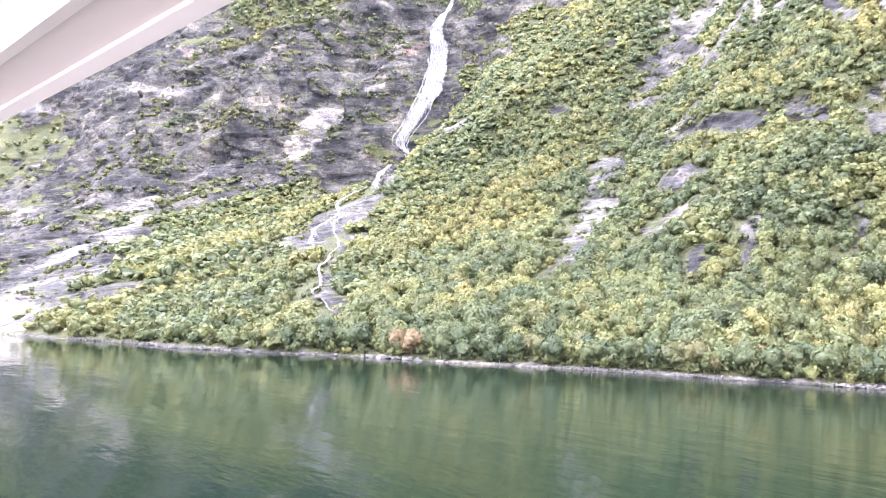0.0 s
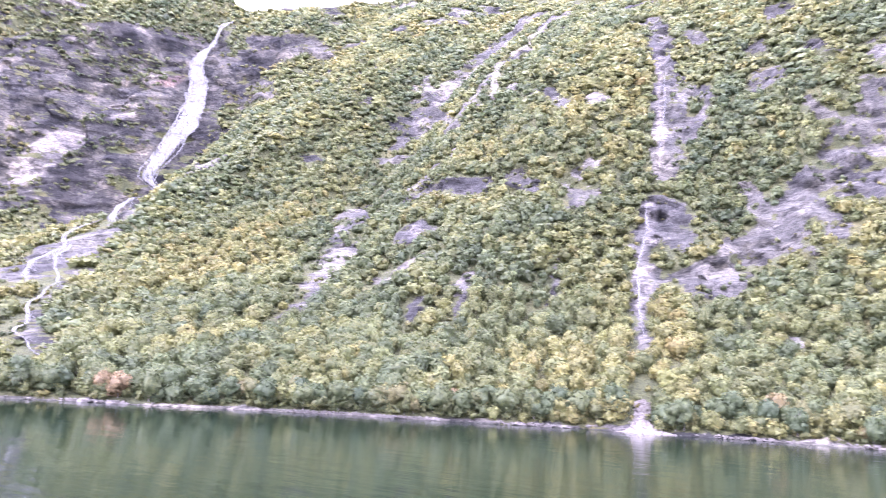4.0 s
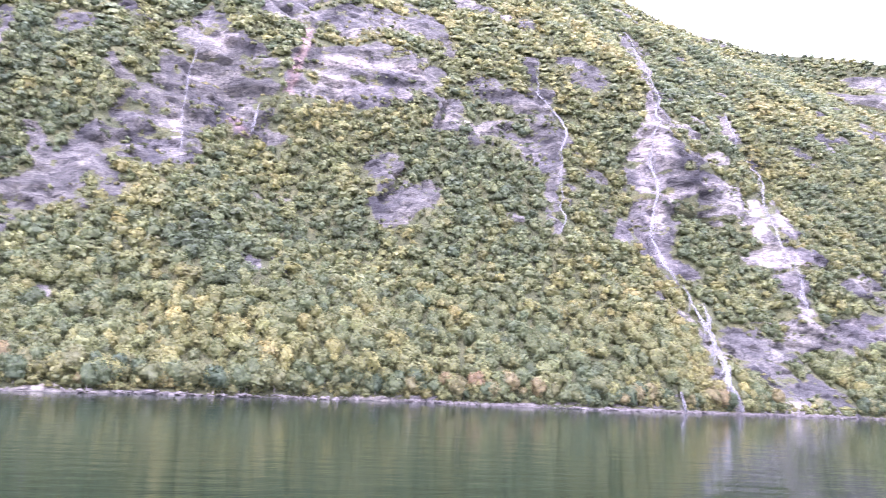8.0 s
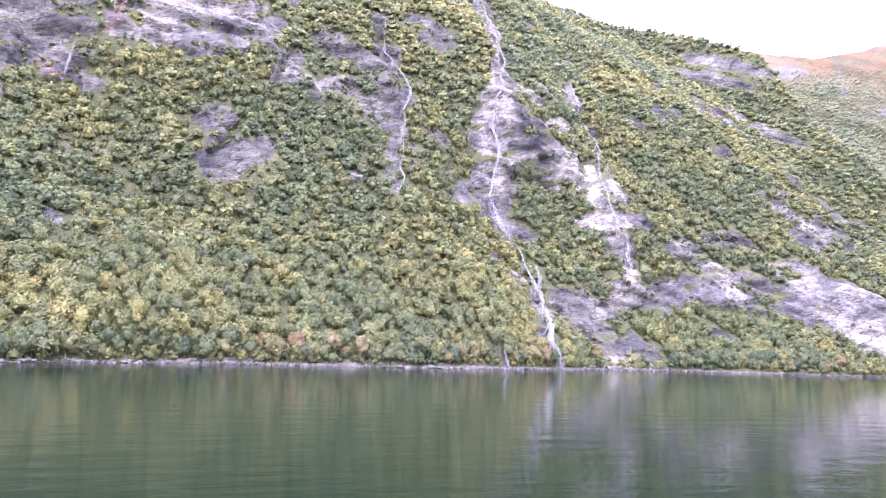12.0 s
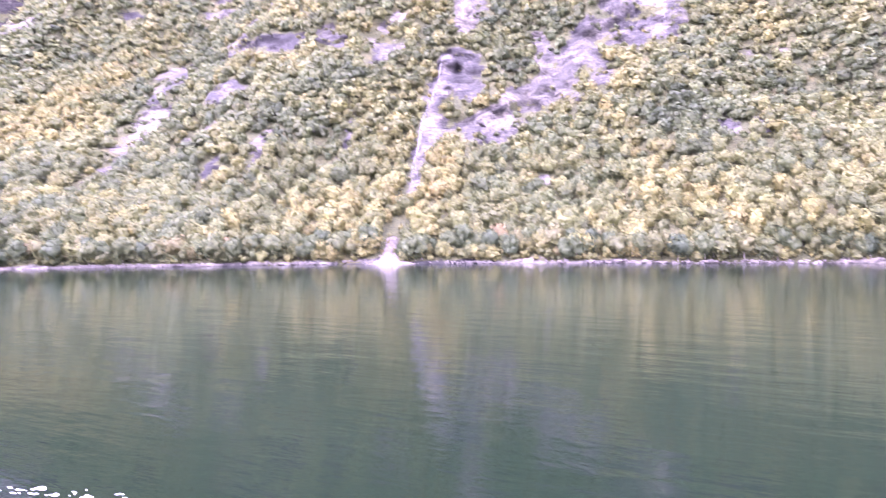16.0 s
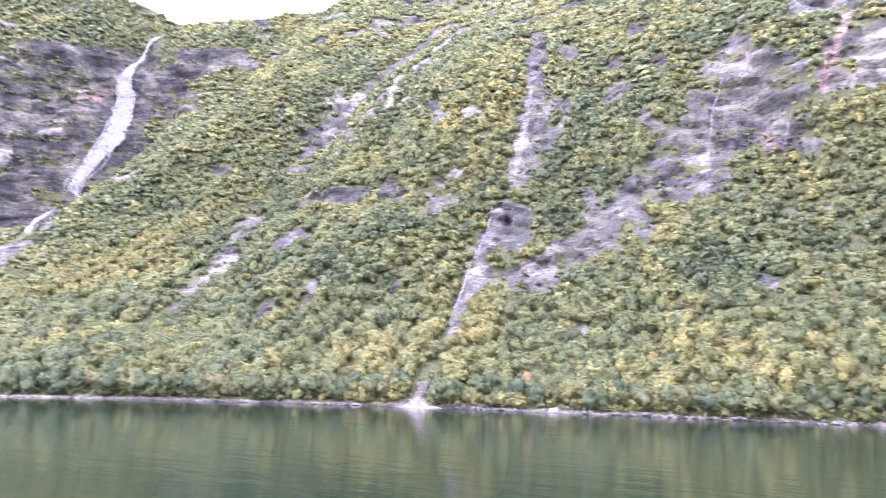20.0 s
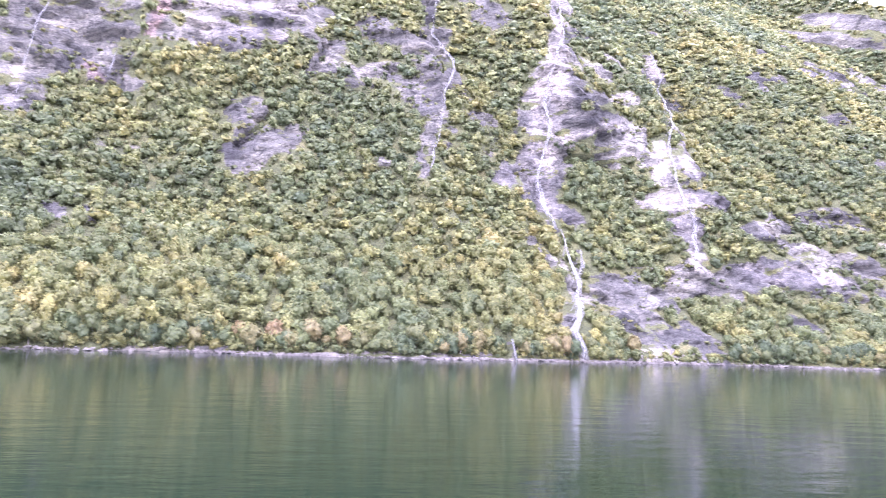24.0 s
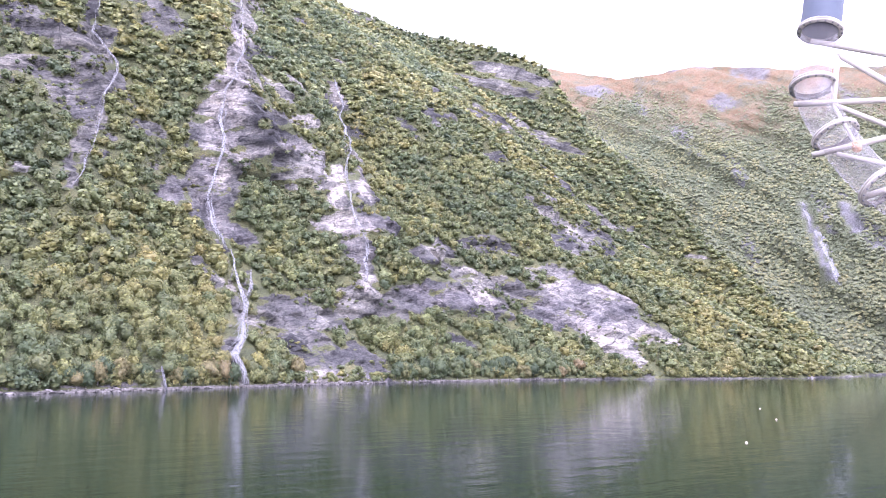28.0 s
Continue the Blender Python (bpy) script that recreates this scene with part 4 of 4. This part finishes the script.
def build_fall(course, seed, label, out=0.7, place=true_face, unit=1.0, fill=3.0):
    """A fall as a torn veil of many strands of water. unit: metres to one step of the course's first number."""
    rng = np.random.default_rng(seed)
    c = np.array(course, float)
    run = np.r_[0, np.cumsum(np.hypot(np.diff(c[:, 0]) * unit, np.diff(c[:, 1])))]
    n = max(int(run[-1] / 1.3), 8)
    u = np.linspace(0, run[-1], n)
    s, z, w = [np.interp(u, run, c[:, k]) for k in range(3)]
    s = s + (np.minimum(0.18 * w, 0.8) * fbm(u / 16, u * 0, seed, 3)) / unit
    push = np.array([math.sin(AX), -math.cos(AX), 0.15]) * out
    root = None
    strands = int(np.clip(w.max() * fill, 16, 130))
    for k in range(strands):
        side = 0.0 if k == 0 else np.clip(rng.normal() * 0.22, -0.5, 0.5)
        a = 0 if k == 0 else int(rng.integers(0, max(n - 6, 1)))
        b = n - 1 if k == 0 else min(n - 1, a + int(rng.uniform(5, 10 + 0.3 * n)))
        if b - a < 4:
            continue
        q = slice(a, b + 1)
        off = side * w[q] + np.minimum(0.14 * w[q], 0.35) * fbm(u[q] / (4 + 1.2 * w[q]), u[q] * 0 + 5.7 * k, seed + k, 4)
        ends = np.minimum(1, np.minimum(np.arange(b - a + 1), np.arange(b - a + 1)[::-1]) / 5)
        half = ((0.2 if w.max() > 6 else 0.12) * w[q] if k == 0 or (k < 6 and w.max() > 8) else rng.uniform(0.01, 0.03) * w[q] + 0.07) * ((0.75 + 0.5 * wave(u[q] / 3, u[q] * 0, seed)) if k == 0 else 0.2 + 1.2 * wave(u[q] / 2.2, u[q] * 0 + 3.3 * k, seed) ** 1.3) * (0.15 + 0.85 * ends)
        me = ribbon(place, s[q], z[q], off / unit, half / unit, push * rng.uniform(0.7, 1.5))
        if root is None:
            root = tagged(new("waterfall", me), label, "waterfall", "falls down the fjord side")
        else:
            new("strand", me).parent = root
    return root


for k, (name, course) in enumerate(FALLS.items()):
    big = max(c[2] for c in course) > 8
    build_fall(course, 100 + 40 * k, "tall white waterfall dropping over a dark cliff" if big else "thin white stream running down the rock", 2.2 if big else 1.0, fill=2.2 if big else 6.0)
build_fall([(60.7, 262, 9), (61.6, 200, 14), (62.3, 150, 15), (62.7, 112, 12)], 900, "distant white falls on a bare scar", 1.0, far_slope, 19.0, 1.2)
build_fall([(61.9, 275, 5), (62.7, 215, 6)], 940, "distant white falls on a bare scar", 1.0, far_slope, 19.0, 1.2)


# ---- single trees along the water ----
def taper(bm, path, radii, sides=6):
    rings = []
    for k, (p, r) in enumerate(zip(path, radii)):
        way = (Vector(path[min(k + 1, len(path) - 1)]) - Vector(path[max(k - 1, 0)])).normalized()
        turn = way.to_track_quat("Z", "Y").to_matrix()
        rings.append([bm.verts.new(Vector(p) + turn @ Vector((r * math.cos(a), r * math.sin(a), 0))) for a in (2 * math.pi * j / sides for j in range(sides))])
    for a, b in zip(rings, rings[1:]):
        for j in range(sides):
            bm.faces.new((a[j], a[(j + 1) % sides], b[(j + 1) % sides], b[j]))
    bm.faces.new(rings[-1])
    bm.faces.new(rings[0][::-1])


def build_shore_trees():
    rng = np.random.default_rng(21)
    crowns, trunks = [], []
    for k in range(9):
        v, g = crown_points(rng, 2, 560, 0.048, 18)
        v[:, :2] *= rng.uniform(0.8, 1.05)
        crowns.append(raw_mesh("crown", v, np.arange(len(v)).reshape(-1, 3), LEAVES_ONE, True, g.reshape(-1, 3)))
        bm = bmesh.new()
        lean = rng.uniform(-0.06, 0.06, 2)
        taper(bm, [(0, 0, -0.08), (lean[0] * 0.3, lean[1] * 0.3, 0.25), (lean[0], lean[1], 0.72)], (0.022, 0.017, 0.006))
        for j in range(4):
            a, h = rng.uniform(0, 6.28), rng.uniform(0.22, 0.5)
            base = (lean[0] * h, lean[1] * h, h)
            taper(bm, [base, (base[0] + 0.11 * math.cos(a), base[1] + 0.11 * math.sin(a), h + 0.1), (base[0] + 0.2 * math.cos(a), base[1] + 0.2 * math.sin(a), h + 0.24)], (0.009, 0.007, 0.003), 4)
        me = bpy.data.meshes.new("trunk")
        bm.to_mesh(me)
        bm.free()
        me.materials.append(BARK)
        trunks.append(me)
    count = 0
    s = -235.0
    while count < 290 and s < 440:
        s += rng.uniform(1.6, 3.1)
        z = rng.uniform(0.6, 4.5)
        if bare(np.array([s]), np.array([z]))[0] > 0.6 or stretch(np.array([s]), np.array([z]), OPEN_ROWS)[0] > 0:
            continue
        p = on_slope(np.array([s]), np.array([z]))[0]
        h = rng.uniform(4.5, 10.0)
        k = count % 9
        tree = new("birch_tree", trunks[k])
        tree.matrix_world = pose(*p, 0, 0, rng.uniform(0, 360)) @ Matrix.Diagonal((h, h, h, 1))
        tagged(tree, "broad leafy birch with yellowing crown above the rocky shore", "tree", "trees along the shore")
        crown = new("crown", crowns[k])
        crown.parent = tree
        count += 1


build_shore_trees()


# ---- stones at the water's edge ----
def boulder_mesh(rng):
    bm = bmesh.new()
    bmesh.ops.create_icosphere(bm, subdivisions=2, radius=0.5)
    ph = rng.uniform(0, 6.28, 6)
    for v in bm.verts:
        c = v.co
        f = 1 + 0.22 * math.sin(4 * c.x + ph[0]) * math.sin(5 * c.y + ph[1]) + 0.14 * math.sin(9 * c.z + ph[2] + 3 * c.x)
        v.co = Vector((round(c.x * f * 5) / 5 * 0.5 + c.x * f * 0.5, c.y * f * 0.8, round(c.z * f * 6) / 6 * 0.5 + c.z * f * 0.2))
    me = bpy.data.meshes.new("boulder")
    bm.to_mesh(me)
    bm.free()
    me.materials.append(STONE)
    return me


def build_stones():
    rng = np.random.default_rng(31)
    forms = [boulder_mesh(rng) for _ in range(7)]
    spots = np.concatenate([rng.uniform(-240, 440, 110), rng.normal(25, 16, 50), rng.normal(300, 30, 40), rng.normal(70, 6, 12), rng.normal(180, 22, 40)])
    for k, s in enumerate(spots):
        z = rng.uniform(0.0, 0.9)
        p = on_slope(np.array([s]), np.array([z]))[0]
        size = rng.uniform(0.5, 1.5) * (1.3 if k % 7 == 0 else 1)
        ob = new("boulder", forms[k % 7])
        ob.matrix_world = pose(p[0] + 0.3, p[1] - 0.6, p[2], rng.uniform(-12, 12), rng.uniform(-12, 12), rng.uniform(0, 360)) @ Matrix.Diagonal((size * 1.5, size, size * 0.8, 1))
        tagged(ob, "rough grey boulder lying at the waterline", "boulder", "boulders along the shore")


build_stones()


def rubble(name, label, seed, spots, sizes, mat):
    """Loose stones, too many to count, in one mesh."""
    rng = np.random.default_rng(seed)
    n = len(spots)
    cube = np.array([(x, y, z) for x in (-1, 1) for y in (-1, 1) for z in (-1, 1)], float) * 0.5
    quads = np.array([(0, 1, 3, 2), (4, 6, 7, 5), (0, 4, 5, 1), (2, 3, 7, 6), (0, 2, 6, 4), (1, 5, 7, 3)])
    v = cube[None] * rng.uniform(0.6, 1.3, (n, 8, 3)) * sizes[:, None, None]
    a = rng.uniform(0, 6.28, n)
    c, q = np.cos(a)[:, None], np.sin(a)[:, None]
    v = np.stack([v[..., 0] * c - v[..., 1] * q, v[..., 0] * q + v[..., 1] * c, v[..., 2] * 0.7], -1) + spots[:, None]
    me = raw_mesh(name, v.reshape(-1, 3), (quads[None] + 8 * np.arange(n)[:, None, None]).reshape(-1, 4), mat)
    return tagged(new(name, me), label, "stones", kind="stuff")


rs = np.random.default_rng(41)
ss = rs.uniform(-300, 560, 9000)
ss = ss[fbm(ss / 28, ss * 0, 47, 3) > rs.normal(0.15, 0.2, 9000)][:4200]
sp = on_slope(ss, rs.uniform(0.0, 0.8, len(ss))) + rs.normal(size=(len(ss), 3)) * (0.5, 0.5, 0.05) - np.array([0, 0.4, 0])
rubble("shore_stones", "band of pale stones along the waterline", 42, sp, rs.uniform(0.2, 0.65, len(ss)), STONE)


# ---- the gravel fan under the stream ----
def build_fan(s0, wide, high, deep):
    rng = np.random.default_rng(51)
    a, r = np.meshgrid(np.linspace(-1, 1, 40), np.linspace(0, 1, 26))
    s = s0 + a * wide * (0.14 + 0.86 * r**2.4) + 0.5 * fbm(a * 3, r * 3, 53, 3)
    z = high * (1 - r) ** 1.5 - 0.25 + 0.25 * fbm(a * 6, r * 8, 54, 3) * (1 - r) + 0.9 * (1 - a * a) * (1 - r)
    d = banked(np.full_like(s, s0), np.full_like(s, 0.0)) + 7.5 - deep * r * (1 - 0.45 * a * a)
    x, y = world(s, d)
    p = np.stack([x, y, z], -1)
    tagged(new("gravel_fan", raw_mesh("gravel_fan", p.reshape(-1, 3), sheet(*a.shape), GRAVEL, True)), "pale gravel fan washed out below a stream", "gravel", kind="structure")
    k = rng.integers(0, len(p.reshape(-1, 3)), 900)
    rubble("fan_stones", "loose pale stones strewn on the gravel fan", 52, p.reshape(-1, 3)[k] + rng.normal(size=(900, 3)) * (0.4, 0.4, 0.02), rng.uniform(0.12, 0.5, 900), GRAVEL)


build_fan(-58, 15, 8.0, 12)

# ---- the ship: deck, roof edge and water slide ----
PAINT = plain_noise("white_ship_paint", (0.78, 0.75, 0.74), (0.84, 0.81, 0.8), 1.5, 0.45, bumpy=0.03)
SOFFIT = plain_noise("soffit_panel", (0.41, 0.36, 0.31), (0.44, 0.388, 0.335), 0.7, 0.7)
TRIM = plain_noise("roof_trim", (0.53, 0.475, 0.42), (0.57, 0.51, 0.45), 1.1, 0.6)
TRUSS = plain_noise("truss_paint", (0.36, 0.335, 0.28), (0.41, 0.38, 0.32), 3.0, 0.5, bumpy=0.05)
GREY = plain_noise("slide_grey", (0.07, 0.085, 0.11), (0.09, 0.105, 0.13), 2.0, 0.6, spec=0.25)
RUST = plain_noise("rusty_joint", (0.3, 0.13, 0.05), (0.55, 0.32, 0.16), 14.0, 0.8, bumpy=0.4)
STEEL = plain_noise("dark_bolts", (0.12, 0.12, 0.13), (0.25, 0.25, 0.26), 9.0, 0.5, metal=0.6)
DECK = plain_noise("deck_boards", (0.62, 0.6, 0.58), (0.72, 0.7, 0.68), 2.0, 0.7)

clear, cn, cl, cb = material("clear_slide_tube", 0.12, spec=0.5)
cb.inputs["Base Color"].default_value = (0.45, 0.43, 0.42, 1)
film = cn.new("ShaderNodeBsdfTransparent")
film.inputs["Color"].default_value = (0.97, 0.96, 0.97, 1)
edge = cn.new("ShaderNodeLayerWeight")
edge.inputs["Blend"].default_value = 0.3
gl = cn.new("ShaderNodeMapRange")
gl.inputs["To Min"].default_value, gl.inputs["To Max"].default_value = 0.07, 0.5
mx = cn.new("ShaderNodeMixShader")
cl.new(edge.outputs["Facing"], gl.inputs["Value"])
cl.new(gl.outputs["Result"], mx.inputs["Fac"])
cl.new(film.outputs["BSDF"], mx.inputs[1])
cl.new(cb.outputs["BSDF"], mx.inputs[2])
cl.new(mx.outputs["Shader"], cn["Material Output"].inputs["Surface"])

# the ship's line: x, y of the walkway, bending a little as she turns
LINE = [(-45, -12.6), (-5.4, -4.6), (0, -3.4), (5.1, -2.25), (9.6, -1.31), (15.4, -0.2), (23.6, 0.72), (50, 0.9), (79.6, 0.72), (83.2, 1.05), (87.2, 1.38), (89.4, 1.45)]


def along(profile, name, mat, line, parent=None, label=""):
    """A bar of one cross-section (side to port, height) along the ship's line."""
    bm = bmesh.new()
    rings = []
    for k, (x, y) in enumerate(line):
        a, b = line[max(k - 1, 0)], line[min(k + 1, len(line) - 1)]
        h = math.atan2(b[1] - a[1], b[0] - a[0])
        rings.append([bm.verts.new((x - math.sin(h) * u, y + math.cos(h) * u, z)) for u, z in profile])
    for p, q in zip(rings, rings[1:]):
        for j in range(len(profile)):
            bm.faces.new((p[j], q[j], q[(j + 1) % len(profile)], p[(j + 1) % len(profile)]))
    bm.faces.new(rings[0])
    bm.faces.new(rings[-1][::-1])
    bmesh.ops.recalc_face_normals(bm, faces=bm.faces)
    return part(name, bm, mat, parent, label)


def box_profile(u0, u1, z0, z1):
    return [(u0, z0), (u1, z0), (u1, z1), (u0, z1)]


FULL = LINE + [(152, 3.1)]
tagged(along(box_profile(-12.0, 0.8, -2.0, 10.3), "ship_hull", PAINT, FULL), "white steel side of the ship under the walkway", "ship", kind="structure")
# Out of view; kept wide and pale to bounce light up to the soffit.
tagged(along(box_profile(-12.0, 0.78, 10.3, 10.36), "deck", DECK, FULL), "plain pale deck of the ship", "deck", kind="structure")
roof = tagged(along(box_profile(-1.2, 2.02, 14.25, 14.5), "deck_roof", SOFFIT, LINE), "pale ship's deck roof with a white painted edge", "ship roof")
along(box_profile(2.02, 2.2, 14.2, 14.62), "roof_edge", TRIM, LINE, roof, "white painted roof edge")
along([(1.15, 14.1), (1.3, 14.04), (1.45, 14.1), (1.45, 14.25), (1.15, 14.25)], "roof_beam", TRIM, LINE, roof, "white rounded beam under the roof")
along(box_profile(-1.2, 2.02, 14.19, 14.25), "cross_beam", TRIM, [(9.5, -1.33), (9.8, -1.27)], roof, "white beam across the soffit")
for px, py in ((-30, -10.7), (-12, -7.1), (30, -0.3), (50, -0.2), (70, -0.2), (85, 0.3)):
    bm = bmesh.new()
    bmesh.ops.create_cone(bm, cap_ends=True, segments=16, radius1=0.07, radius2=0.07, depth=3.92, matrix=Matrix.Translation((px, py, 12.31)))
    part("roof_post", bm, PAINT, roof)


def tube(bm, path, radii, sides=28, cap=False):
    rings = []
    for k, (p, r) in enumerate(zip(path, radii)):
        way = (Vector(path[min(k + 1, len(path) - 1)]) - Vector(path[max(k - 1, 0)])).normalized()
        side = way.cross(Vector((0.8, 0.45, 0.2))).normalized()
        up = side.cross(way).normalized()
        rings.append([bm.verts.new(Vector(p) + side * (r * math.cos(a)) + up * (r * math.sin(a))) for a in (2 * math.pi * j / sides for j in range(sides))])
    for a, b in zip(rings, rings[1:]):
        for j in range(sides):
            f = bm.faces.new((a[j], a[(j + 1) % sides], b[(j + 1) % sides], b[j]))
            f.smooth = True
    if cap:
        bm.faces.new(rings[0][::-1])
        bm.faces.new(rings[-1])
    bmesh.ops.recalc_face_normals(bm, faces=bm.faces)


def spline(points, steps=6):
    p = [Vector(q) for q in points]
    p = [2 * p[0] - p[1]] + p + [2 * p[-1] - p[-2]]
    out = []
    for k in range(1, len(p) - 2):
        for j in range(steps):
            f = j / steps
            a, b, c, d = p[k - 1 : k + 3]
            out.append(b + 0.5 * f * (c - a + f * (2 * a - 5 * b + 4 * c - d + f * (3 * (b - c) + d - a))))
    return out + [p[-2]]


HUB = Vector((133.06, 1.71, 12.0))


def leaned(p):
    """The slide and its truss lean out over the deck as they come down."""
    p = Vector(p)
    return HUB + (p - HUB) * (1 + 0.038 * (p.z - 18.5))


SLIDE = [(147.75, 8.45, 21.4), (147.72, 8.93, 20.1), (147.9, 9.3, 18.88), (148.12, 9.66, 17.83), (148.58, 9.49, 16.76), (149.16, 8.91, 15.6), (150.0, 7.6, 14.3), (151.2, 5.6, 13.2)]


def build_slide():
    course = spline([leaned(p) for p in SLIDE], 8)
    cut = [0, 16, 24, 32, 40, 56]
    bm = bmesh.new()
    tube(bm, course[0:17], [0.4] * 17, 32)
    slide = tagged(part("water_slide", bm, GREY), "ship's tube slide, grey above and clear plastic below", "water slide")
    for a, b in zip(cut[1:], cut[2:]):
        bm = bmesh.new()
        seg = course[a : b + 1]
        tube(bm, seg, [0.36] * len(seg), 32)
        part("clear_tube", bm, clear, slide, "clear plastic tube section")
    for k in cut[1:-1]:
        way = (course[k + 1] - course[k - 1]).normalized()
        for off in (-0.045, 0.003):
            bm = bmesh.new()
            c = course[k] + way * off
            tube(bm, [c, c + way * 0.005, c + way * 0.04, c + way * 0.045], [0.37, 0.455, 0.455, 0.37], 36)
            ring = part("flange", bm, TRUSS, slide, "white bolted flange ring")
        side = way.cross(Vector((0.8, 0.45, 0.2))).normalized()
        up = side.cross(way).normalized()
        for j in range(18):
            a = 2 * math.pi * j / 18
            c = course[k] + side * (0.42 * math.cos(a)) + up * (0.42 * math.sin(a))
            bm = bmesh.new()
            tube(bm, [c - way * 0.07, c + way * 0.07], [0.018, 0.018], 6, True)
            part("bolt", bm, STEEL, ring)
    return slide


build_slide()


def bar(name, a, b, r, parent, label=""):
    bm = bmesh.new()
    a, b = [leaned(p) if p[2] > 11 else Vector(p) for p in (a, b)]
    tube(bm, [a, a.lerp(b, 0.5), b], [r, r, r], 14, True)
    return part(name, bm, TRUSS, parent, label)


def build_truss():
    foot = Vector((151.5, 3.2, 10.3))
    root = tagged(new("slide_truss"), "white tubular steel truss that carries the slide", "truss")
    root.location = (0, 0, 0)
    bar("arm", (147.85, 9.48, 18.7), (149.6, 7.0, 17.6), 0.06, root)
    bar("arm", (148.03, 10.05, 17.5), (149.5, 7.4, 17.2), 0.06, root)
    bar("arm", (148.45, 9.95, 16.4), (149.4, 7.9, 16.7), 0.06, root)
    bar("arm", (149.02, 9.3, 15.4), (149.9, 7.6, 15.9), 0.06, root)
    bar("brace", (148.19, 9.12, 18.35), (148.42, 9.4, 17.39), 0.055, root)
    bar("brace", (148.19, 9.12, 18.35), (149.3, 7.7, 16.9), 0.06, root)
    bar("brace", (148.42, 9.4, 17.39), (149.5, 7.9, 16.3), 0.05, root)
    bar("brace", (148.42, 9.4, 17.39), (148.81, 9.18, 16.49), 0.035, root)
    bar("brace", (148.62, 9.5, 16.35), (149.7, 7.7, 15.6), 0.05, root)
    bar("chord", (149.6, 7.0, 17.6), (150.4, 6.0, 15.6), 0.09, root)
    bar("chord", (150.4, 6.0, 15.6), foot, 0.11, root)
    bar("chord", (149.6, 7.0, 17.6), (150.9, 2.9, 10.3), 0.09, root)
    bm = bmesh.new()
    bmesh.ops.create_icosphere(bm, subdivisions=2, radius=0.1, matrix=Matrix.Translation(leaned((148.81, 9.18, 16.47))))
    for v in bm.verts:
        v.co += Vector((0, 0, 0.03)) * math.sin(40 * v.co.x)
    part("joint", bm, RUST, root, "rusted welded joint")


build_truss()


# ---- small floats on the water ----
BUOY = plain_noise("buoy_plastic", (0.75, 0.6, 0.4), (0.85, 0.75, 0.6), 6.0, 0.5)
for x, y in ((298, 107), (272, 87), (230, 66)):
    bm = bmesh.new()
    tube(bm, [Vector((0, 0, z)) for z in (-0.2, -0.1, 0.05, 0.22, 0.32, 0.4, 0.5, 0.52)], [0.1, 0.3, 0.38, 0.3, 0.14, 0.05, 0.05, 0.01], 14, True)
    buoy = part("buoy", bm, BUOY)
    buoy.matrix_world = pose(x, y, 0) @ Matrix.Diagonal((0.5, 0.5, 0.5, 1))
    tagged(buoy, "small pale float riding on the water", "buoy", "floats on the fjord")


# ---- foam of the bow wave ----
def build_wake():
    rng = np.random.default_rng(71)
    verts, faces = [], []
    spots = [(WAKE[0][0] + u * (WAKE[1][0] - WAKE[0][0]), WAKE[0][1] + u * (WAKE[1][1] - WAKE[0][1])) for u in np.r_[np.linspace(-0.8, 0.32, 60), np.linspace(0.4, 0.75, 6), np.linspace(0.78, 1.0, 12)]]
    for x, y in spots:
        for _ in range(int(rng.integers(0, 3))):
            cx, cy = x + rng.normal() * 0.4, y + rng.normal() * 0.28
            r = abs(rng.normal()) * 0.09 + 0.03
            base = len(verts)
            verts.append((cx, cy, 0.05))
            for k in range(9):
                a = 2 * math.pi * k / 9
                q = r * rng.uniform(0.5, 1.3)
                verts.append((cx + 1.8 * q * math.cos(a), cy + 0.7 * q * math.sin(a), 0.008))
            faces += [(base, base + 1 + k, base + 1 + (k + 1) % 9) for k in range(9)]
    tagged(new("wake_foam", raw_mesh("wake_foam", verts, faces, SPRAY, True)), "white foam flecks of the ship's bow wave", "foam", kind="stuff")


WAKE = ((46.5, 21.2), (56.6, 24.0))
SPRAY = plain_noise("wake_foam", (0.6, 0.62, 0.62), (0.8, 0.8, 0.8), 3.0, 0.6)
build_wake()
